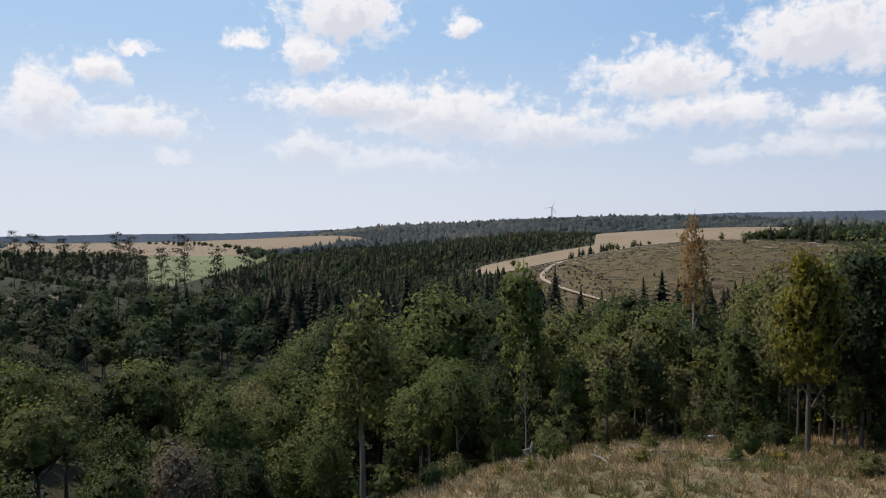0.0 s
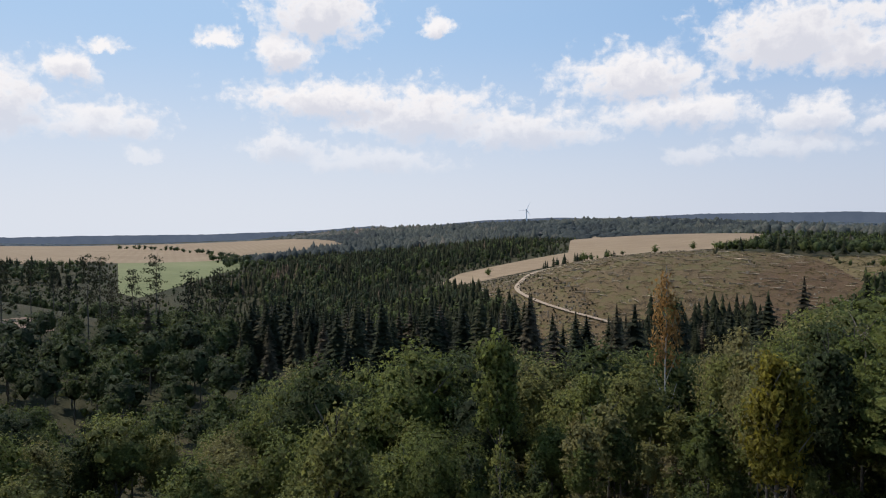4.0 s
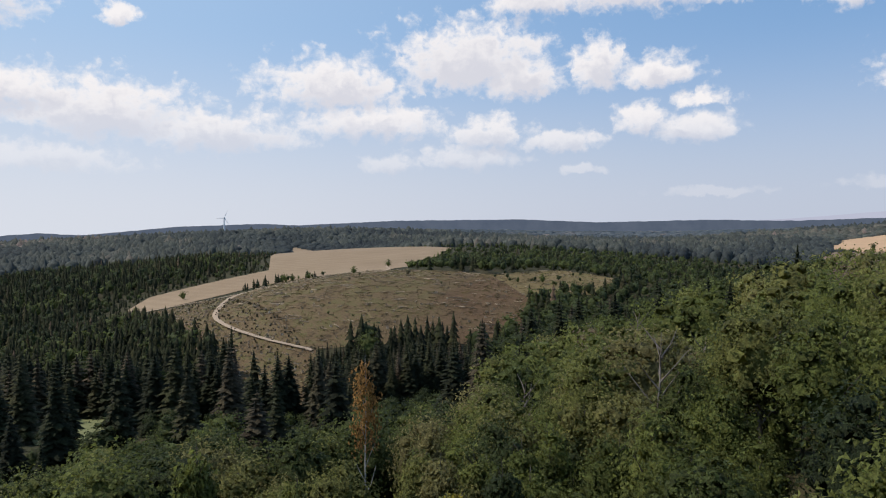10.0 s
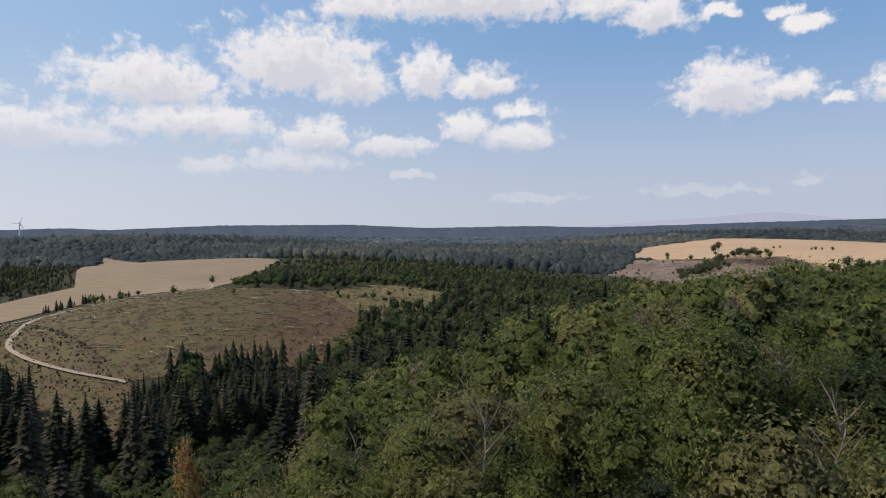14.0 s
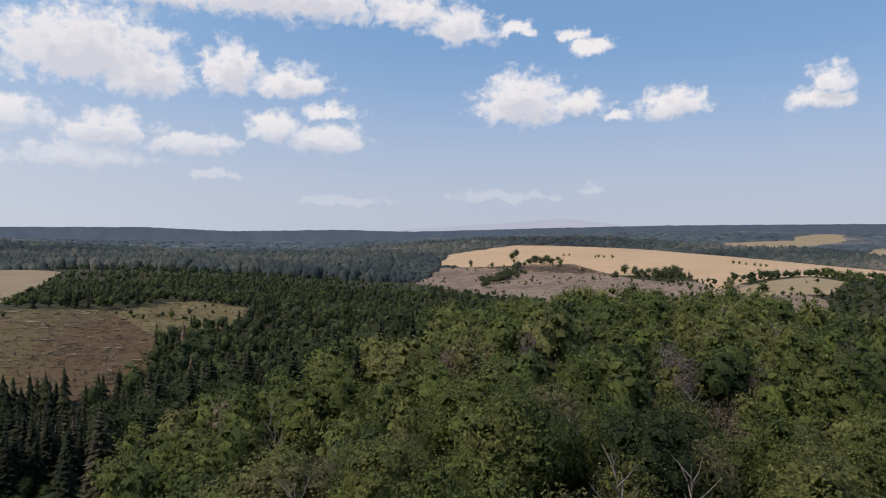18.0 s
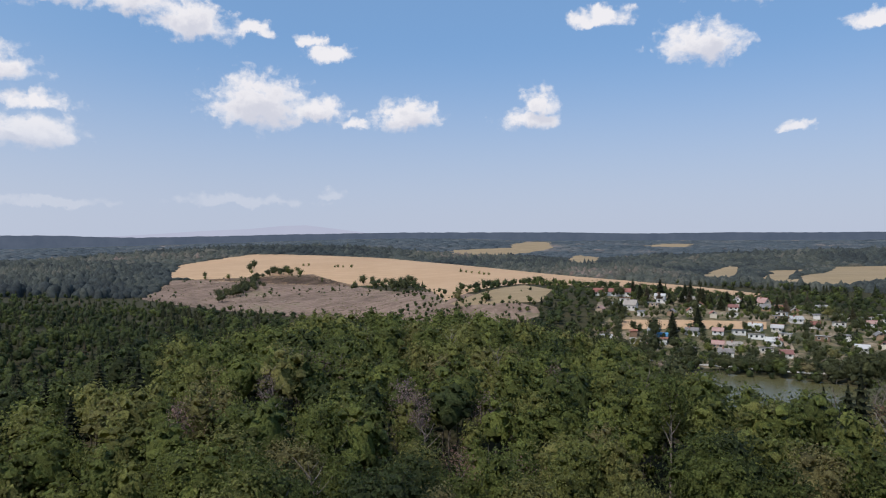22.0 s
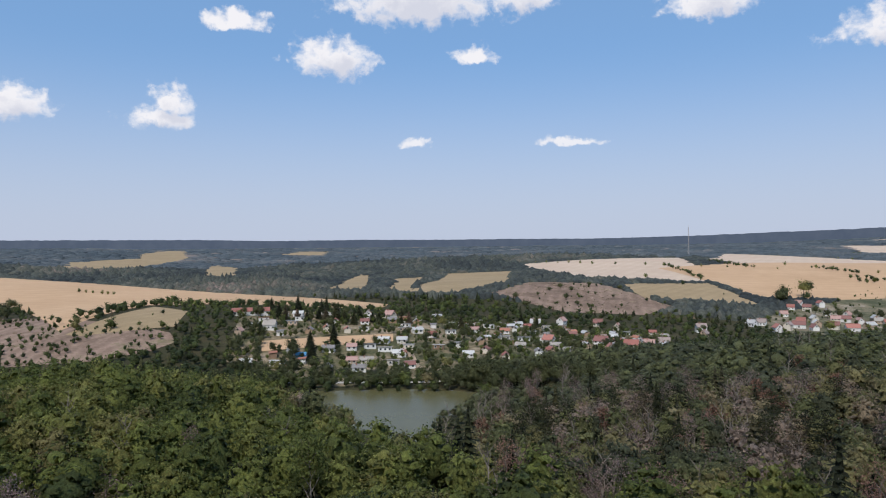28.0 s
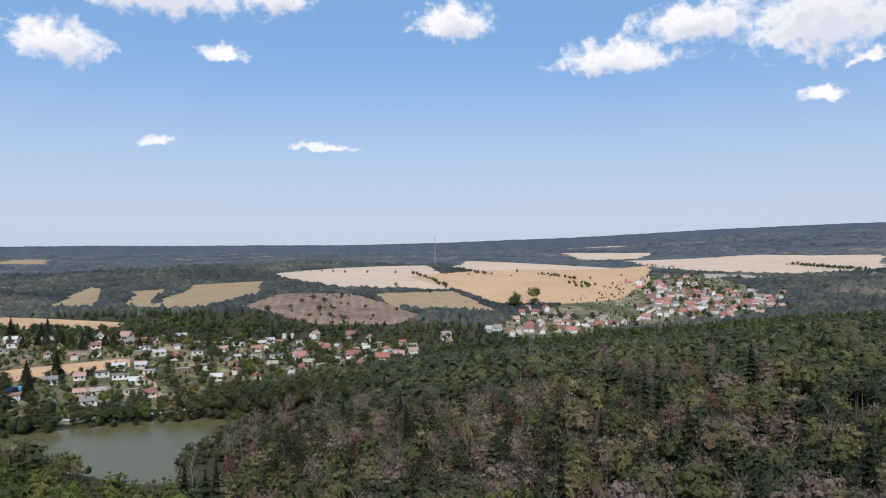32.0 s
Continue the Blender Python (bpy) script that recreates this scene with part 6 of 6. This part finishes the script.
# tall slim trees at the hilltop's edge
edge_trees = [single_tree("edge_tree", trunk_of(10, 0.96, 0.009, 0.012, 0.25, 0.09), broadleaf_crown(16, ICO1, 2300, 0.0155, sl, lo, 0.9), M_BARK, M_LEAF, "tall slim leafy tree at the hilltop's edge", "tree", "hilltop edge trees") for sl, lo in ((0.62, 0.14), (0.75, 0.2), (0.55, 0.1))]
for k in range(20):
    bear, d = 31.0 + 17.5 * (k + rng.uniform(0, 0.8)) / 20, rng.uniform(44, 64)
    qx, qy = polar(bear, d)
    high = -float(land(np.array([qx]), np.array([qy]))[0]) + rng.uniform(-3.5, 1.2)
    plant(edge_trees, qx, qy, high, high * rng.uniform(0.75, 0.95))
# pines left standing at the small clearing
def pine_crown():
    parts = []
    for k in range(17):
        h = 0.42 + 0.55 * (k + rng.uniform(0, 0.7)) / 17
        a, r = k * 2.4 + rng.uniform(-0.5, 0.5), 0.088 * (1.12 - h) ** 0.5 * rng.uniform(0.5, 1.5)
        n = int(70 * rng.uniform(0.6, 1.2))
        way = rng.normal(0, 1, (n, 3)) * [0.036, 0.036, 0.014]
        parts.append(leaves(np.array([math.cos(a) * r, math.sin(a) * r, h]) + way, way + [0, 0, 0.03], 0.011, 0.8))
    return joined(parts)



pines = [single_tree("pine_tree", trunk_of(12, 0.96, 0.008, 0.008, 0.38, 0.075), pine_crown(), M_BARK, M_NEEDLE, "tall thin pine with a sparse high crown", "tree", "clearing pines") for _ in range(3)]
for k, bear in enumerate((-25.5, -24.0, -22.8, -21.0, -19.6, -18.6, -17.4, -16.6, -15.8, -14.4, -12.8, -10.4, -8.2)):
    qx, qy = polar(bear, 205 + 17 * math.sin(k * 2.1))
    high = rng.uniform(-6, 0) - float(land(np.array([qx]), np.array([qy]))[0])
    plant(pines, qx, qy, high, high * 0.95)
# bushes coming up on the felled slopes and banks
slope_bushes = Stand(LOW, True)
for polys, gap, lo, hi, cut in (([CUT_SLOPE[2]], 11, 1.5, 5.0, -0.3), ([CUT_SLOPE[0]], 32, 1.0, 2.5, -0.5), (BANK, 14, 1.5, 5.0, 0.02), (NEAR_BANK, 8, 1.5, 5.0, -0.1), (BROWN_HILL, 17, 2.0, 6.0, 0.0), (SLOPE_PASTURE, 60, 2.0, 4.0, 0.0), (STRIP, 16, 2.0, 5.0, 0.0)):
    x, y = scatter_in(polys, gap)
    ok = soft_noise(x, y, 0.015, 5.0) > cut
    x, y = x[ok], y[ok]
    high, pick = rng.uniform(lo, hi, len(x)), rng.integers(4, size=len(x))
    for q in range(4):
        s = pick == q
        slope_bushes.plant(q, x[s], y[s], land(x[s], y[s]) - 0.1, high[s], high[s] * rng.uniform(1.0, 1.6, s.sum()), rng.uniform(0, 0.22, s.sum()))
slope_bushes.build("slope_bushes", M_LEAF_STAND, "dark bushes coming up on felled slopes and banks", "bushes")
# pines on the wooded hill before the village
for k in range(30):
    qx, qy = polar(rng.uniform(117, 150), rng.uniform(150, 240))
    if wooded(np.array([qx]), np.array([qy]))[0]:
        high = rng.uniform(16, 20)
        plant(pines, qx, qy, high, high * 1.35)
# dead and half-dead trees in the woods
bare = [single_tree("dead_tree", trunk_of(16, 0.95, 0.010, 0.03, 0.3, 0.16), None, M_DEAD, None, "bare grey dead tree among green crowns", "tree", "dead trees") for _ in range(3)]
twiggy = [single_tree("half_dead_tree", trunk_of(9, 0.9, 0.010, 0.02, 0.4, 0.12), broadleaf_crown(8, None, 900, 0.0085, sl, 0.4, 1.5), M_DEAD, M_TWIG, "half-dead tree with fine bare grey twigs", "tree", "half-dead trees") for sl in (0.7, 0.9, 0.55)]
for k in range(138):
    bear, d = (rng.uniform(117, 160), rng.uniform(120, 290)) if k < 120 else (rng.uniform(62, 100), rng.uniform(80, 150))
    qx, qy = polar(bear, d)
    if wooded(np.array([qx]), np.array([qy]))[0] and math.sin(bear * 0.35) + math.sin(d * 0.055 + bear * 0.1) > -0.7:
        hgt = rng.uniform(13, 19)
        plant(twiggy, qx, qy, hgt, hgt * rng.uniform(0.8, 1.05))
for k in range(128):
    bear, d = (rng.uniform(112, 166), rng.uniform(110, 330)) if k < 108 else (rng.uniform(40, 110), rng.uniform(60, 190))
    qx, qy = polar(bear, d)
    if wooded(np.array([qx]), np.array([qy]))[0]:
        plant(bare, qx, qy, rng.uniform(14, 19), 17)
M_RUST = leaf_material("rust_brown_foliage", [(0.0, (0.150, 0.078, 0.052)), (1.0, (0.215, 0.125, 0.085))], "tree", 0.8, 0.2)
rusty = [single_tree("dying_tree", trunk_of(8, 0.9, 0.011, 0.02, 0.35, 0.13), broadleaf_crown(10, None, 1100, 0.0165, sl, 0.3, 0.9), M_BARK, M_RUST, "dying rust-brown tree in the wood", "tree", "dying trees") for sl in (0.7, 0.95)]
for k in range(30):
    qx, qy = polar(rng.uniform(114, 164), rng.uniform(190, 290))
    if wooded(np.array([qx]), np.array([qy]))[0]:
        plant(rusty, qx, qy, rng.uniform(11, 16), 16)

# ---------------------------------------------------------------- wind turbine and mast
m_steel, add = material("pale_painted_steel")
finish(add, ramp(add, noise_of(add, 0.3), [(0.3, (0.66, 0.67, 0.68)), (0.7, (0.74, 0.75, 0.76))]), 0.5)
turbine = tagged(new("wind_turbine"), "white three-bladed wind turbine on a distant field", "wind turbine")
tx, ty = polar(16.3, 1890.0)
tz = float(land(np.array([tx]), np.array([ty]))[0])
top = 49.0 - tz


def geo_part(name, geo, mat, parent, label=""):
    ob = new(name, mesh_of(name, *geo, mat, smooth=True))
    ob.parent = parent
    if label:
        ob["label"] = label
    return ob


geo_part("tower", tube([(0, 0, -2), (0, 0, top * 0.5), (0, 0, top)], [2.4, 1.9, 1.3], 14), m_steel, turbine)
geo_part("nacelle", tube([(0, 5, top + 1), (0, 4.5, top + 1), (0, -3.5, top + 1), (0, -4.2, top + 1)], [0.3, 1.7, 1.7, 0.9], 10), m_steel, turbine)
hub = geo_part("hub", tube([(0, -4.2, top + 1), (0, -5.2, top + 1), (0, -5.8, top + 1)], [1.3, 1.2, 0.2], 10), m_steel, turbine)
for k in range(3):
    a = radians(90 + 25 + 120 * k)
    c, s = math.cos(a), math.sin(a)
    prof = [(0.0, 0.5), (3.0, 0.9), (9.0, 0.65), (22.0, 0.15)]
    blade = tube([(c * r, -5.0, top + 1 + s * r) for r, _ in prof], [q for _, q in prof], 6)
    geo_part("blade", blade, m_steel, turbine)
turbine.matrix_basis = pose(tx, ty, tz, 0, 0, 160)

m_lattice, add = material("mast_steel")
finish(add, ramp(add, noise_of(add, 0.2), [(0.3, (0.30, 0.28, 0.27)), (0.7, (0.42, 0.38, 0.36))]), 0.5, metal=0.3)
mast = tagged(new("radio_mast"), "thin steel lattice radio mast on a distant rise", "mast")
mx, my = polar(132.1, 1960.0)
mz = float(land(np.array([mx]), np.array([my]))[0])
for k in range(3):
    a = k * 2.094
    geo_part("leg", tube([(math.cos(a) * 2.2, math.sin(a) * 2.2, -1), (math.cos(a) * 0.7, math.sin(a) * 0.7, 78)], [0.32, 0.24], 5), m_lattice, mast)
for k in range(13):
    z0, z1 = k * 6.0, k * 6.0 + 6
    r0, r1 = 2.2 - z0 * 0.0192, 2.2 - z1 * 0.0192
    for j in range(3):
        a, b2 = j * 2.094, (j + 1) * 2.094
        geo_part("brace", tube([(math.cos(a) * r0, math.sin(a) * r0, z0), (math.cos(b2) * r1, math.sin(b2) * r1, z1)], [0.15, 0.15], 4), m_lattice, mast)
geo_part("aerial", tube([(0, 0, 76), (0, 0, 84)], [0.25, 0.1], 5), m_lattice, mast)
mast.matrix_basis = pose(mx, my, mz)

# ---------------------------------------------------------------- brash, stumps and scrub on the felled slope
def tuft(n, spread, high, blade=0.28):
    a, r = rng.uniform(0, 6.283, n), rng.uniform(0, spread, n)
    base = np.stack([np.cos(a) * r, np.sin(a) * r, np.zeros(n)], 1)
    tip = base * 1.5 + np.stack([rng.normal(0, spread * 0.4, n), rng.normal(0, spread * 0.4, n), rng.uniform(0.5, 1.0, n) * high], 1)
    side = np.stack([-np.sin(a), np.cos(a), np.zeros(n)], 1) * spread * blade
    return np.stack([base - side, base + side, tip], 1).reshape(-1, 3), np.arange(n * 3).reshape(-1, 3)


SCRUB = [(0.0, (0.05, 0.042, 0.022)), (0.35, (0.16, 0.145, 0.06)), (0.6, (0.23, 0.175, 0.10)), (0.8, (0.29, 0.215, 0.14)), (1.0, (0.36, 0.29, 0.21))]
M_SCRUB = leaf_material("scrub_and_brash", SCRUB, "stand", 0.8, 0.15)


scrub = Stand([tuft(9, 0.6, 0.38, 0.2), tuft(8, 0.8, 0.26, 0.2), tube([(-1.6, 0, 0.2), (1.6, 0.3, 0.3)], [0.16, 0.10], 4), tube([(0, 0, -0.2), (0, 0, 0.5)], [0.32, 0.27], 6)])
for polys, gap, share in ((CUT_SLOPE, 2.1, (0.5, 0.40, 0.05, 0.05)), (BANK + BROWN_HILL, 6.0, (0.5, 0.45, 0.05, 0.0))):
    x, y = scatter_in(polys, gap)
    pick = rng.choice(4, len(x), p=share)
    tone = np.clip(0.38 + 0.6 * soft_noise(x, y, 0.06) + rng.normal(0, 0.14, len(x)), 0, 1)
    big = rng.uniform(0.7, 1.6, len(x)) * (1 if gap < 5 else 1.2)
    for q in range(4):
        s = pick == q
        scrub.plant(q, x[s], y[s], land(x[s], y[s]) + 0.2, big[s], big[s] * 1.3, np.where(q > 1, 0.95, tone[s]))
# brash raked into rows along the slope
rx1, ry1 = scatter_in(CUT_SLOPE[:1], 3.6)
along, up = rx1 * math.cos(0.5) - ry1 * math.sin(0.5), rx1 * math.sin(0.5) + ry1 * math.cos(0.5)
up = np.round(up / 8.5) * 8.5 + 6.0 * soft_noise(along, up, 0.02) + rng.normal(0, 1.0, len(up))
rx1, ry1 = along * math.cos(0.5) + up * math.sin(0.5), up * math.cos(0.5) - along * math.sin(0.5)
ok = inside(rx1, ry1, np.array(CUT_SLOPE[0], float)) & (soft_noise(rx1, ry1, 0.05, 1.0) > 0.1)
rx1, ry1 = rx1[ok], ry1[ok]
for q in (1, 2):
    s = rng.uniform(0, 1, len(rx1)) < 0.5
    scrub.plant(q, rx1[s], ry1[s], land(rx1[s], ry1[s]) + 0.2, rng.uniform(0.7, 1.5, s.sum()), rng.uniform(0.8, 1.6, s.sum()), rng.uniform(0.75, 1.0, s.sum()))
# stumps on the bare foot of the slope
rx1, ry1 = scatter_in(CUT_SLOPE[1:2], 3.0)
scrub.plant(3, rx1, ry1, land(rx1, ry1) + 0.25, rng.uniform(0.8, 1.6, len(rx1)), rng.uniform(0.8, 1.6, len(rx1)), np.where(rng.uniform(0, 1, len(rx1)) < 0.5, 0.0, 0.9))
scrub.build("felling_scrub", M_SCRUB, "dry tufts, brash and stumps left after felling", "scrub")

# ---------------------------------------------------------------- hilltop in front of the start
weeds = Stand([tuft(20, 0.3, 0.38, 0.11), tuft(18, 0.4, 0.22, 0.11), tuft(22, 0.25, 0.6, 0.12)])
x, y = scatter_in(HILLTOP, 0.5)
ok = (np.hypot(x, y) > 20) & (y > 0)
x, y = x[ok], y[ok]
pick = rng.choice(3, len(x), p=(0.5, 0.35, 0.15))
tone = np.clip(0.58 + 0.6 * soft_noise(x, y, 0.16) + rng.normal(0, 0.2, len(x)), 0, 1)
big = rng.uniform(0.6, 1.5, len(x))
for q in range(3):
    s = pick == q
    weeds.plant(q, x[s], y[s], land(x[s], y[s]) + 0.05, big[s], big[s], tone[s])
weeds.build("hilltop_weeds", M_WEED, "dry grass and weeds on the hilltop", "grass")

shrub = [single_tree("shrub", trunk_of(3, low=0.05), broadleaf_crown(6, ICO1, 420, 0.045, 2.0, 0.0), M_BARK, M_LEAF, "low green shrub on the dry hilltop", "shrub", "hilltop shrubs") for _ in range(3)]
for k in range(70):
    bear, d = rng.uniform(2, 46), rng.uniform(33, 62)
    qx, qy = polar(bear, d)
    hgt = rng.uniform(0.7, 2.2) * (1.0 if d < 48 else 1.7)
    plant(shrub, qx, qy, hgt, hgt * 0.9)
sapling = [single_tree("sapling", trunk_of(10, 0.97, 0.008, 0.01, 0.1, 0.10), broadleaf_crown(8, ICO1, 700, 0.022, 0.62, 0.12, 1.1), M_BARK, M_LEAF, "slim young tree leafy down to the ground", "tree", "young edge trees") for _ in range(3)]
for k in range(60):
    bear, d = rng.uniform(3, 50), rng.uniform(46, 64)
    qx, qy = polar(bear, d)
    hgt = rng.uniform(4, 10)
    plant(sapling, qx, qy, hgt, hgt * 1.1)
gold = [single_tree("flowering_weed", None, broadleaf_crown(3, ICO1, 90, 0.09, 2.0, 0.0), None, M_YELLOW, "clump of yellow flowering weeds", "flowers", "yellow weeds")]
for bear, d in ((12.5, 33), (14.6, 33.4), (23.5, 33), (33.5, 37)):
    qx, qy = polar(bear, d)
    plant(gold, qx, qy, 0.9, 0.8)


def wood_piece(name, x, y, pts, radii, mat, label, category="log"):
    z = float(land(np.array([x]), np.array([y]))[0])
    ob = tagged(new(name, mesh_of(name, *tube(pts, radii, 9), mat, smooth=True)), label, category)
    ob.matrix_basis = pose(x, y, z + 0.1)
    return ob


qx, qy = polar(27.9, 53.6)
wood_piece("fallen_log", qx, qy, [(-1.6, 0.4, 0.35), (0, 0.1, 0.32), (1.5, -0.5, 0.38)], [0.02, 0.17, 0.15], M_BIRCH_BARK, "pale barkless log lying at the wood's edge")
qx, qy = polar(14.7, 40.6)
perch = tagged(new("broken_trunk"), "splintered broken trunk with leaning pale poles", "stump")
for nm, pts, rad in (("stub", [(0, 0, -0.2), (0.05, 0, 0.8), (0.1, 0, 1.35)], [0.22, 0.16, 0.08]), ("pole", [(-0.5, 0, 0.75), (0.9, -0.1, 1.25)], [0.07, 0.05]), ("pole", [(-0.3, 0.1, 0.2), (0.9, 0, 0.7)], [0.08, 0.05]), ("pole", [(-0.45, -0.2, 0.8), (0.7, -0.6, -0.1)], [0.05, 0.05]), ("stub", [(0.95, 0, -0.2), (0.98, 0, 1.2)], [0.08, 0.05])):
    geo_part(nm, tube(pts, rad, 8), M_DEAD, perch)
perch.matrix_basis = pose(qx, qy, float(land(np.array([qx]), np.array([qy]))[0]), 0, 0, -15)
for k in range(14):
    bear, d = rng.uniform(8, 40), rng.uniform(32, 50)
    qx, qy = polar(bear, d)
    ln, a = rng.uniform(0.5, 1.5), rng.uniform(0, 6.28)
    wood_piece("branch", qx, qy, [(-ln * math.cos(a), -ln * math.sin(a), 0.1), (0, 0, 0.2), (ln * math.cos(a), ln * math.sin(a), 0.12)], [0.02, 0.07, 0.04], M_DEAD, "dry branch lying in hilltop grass", "branch")
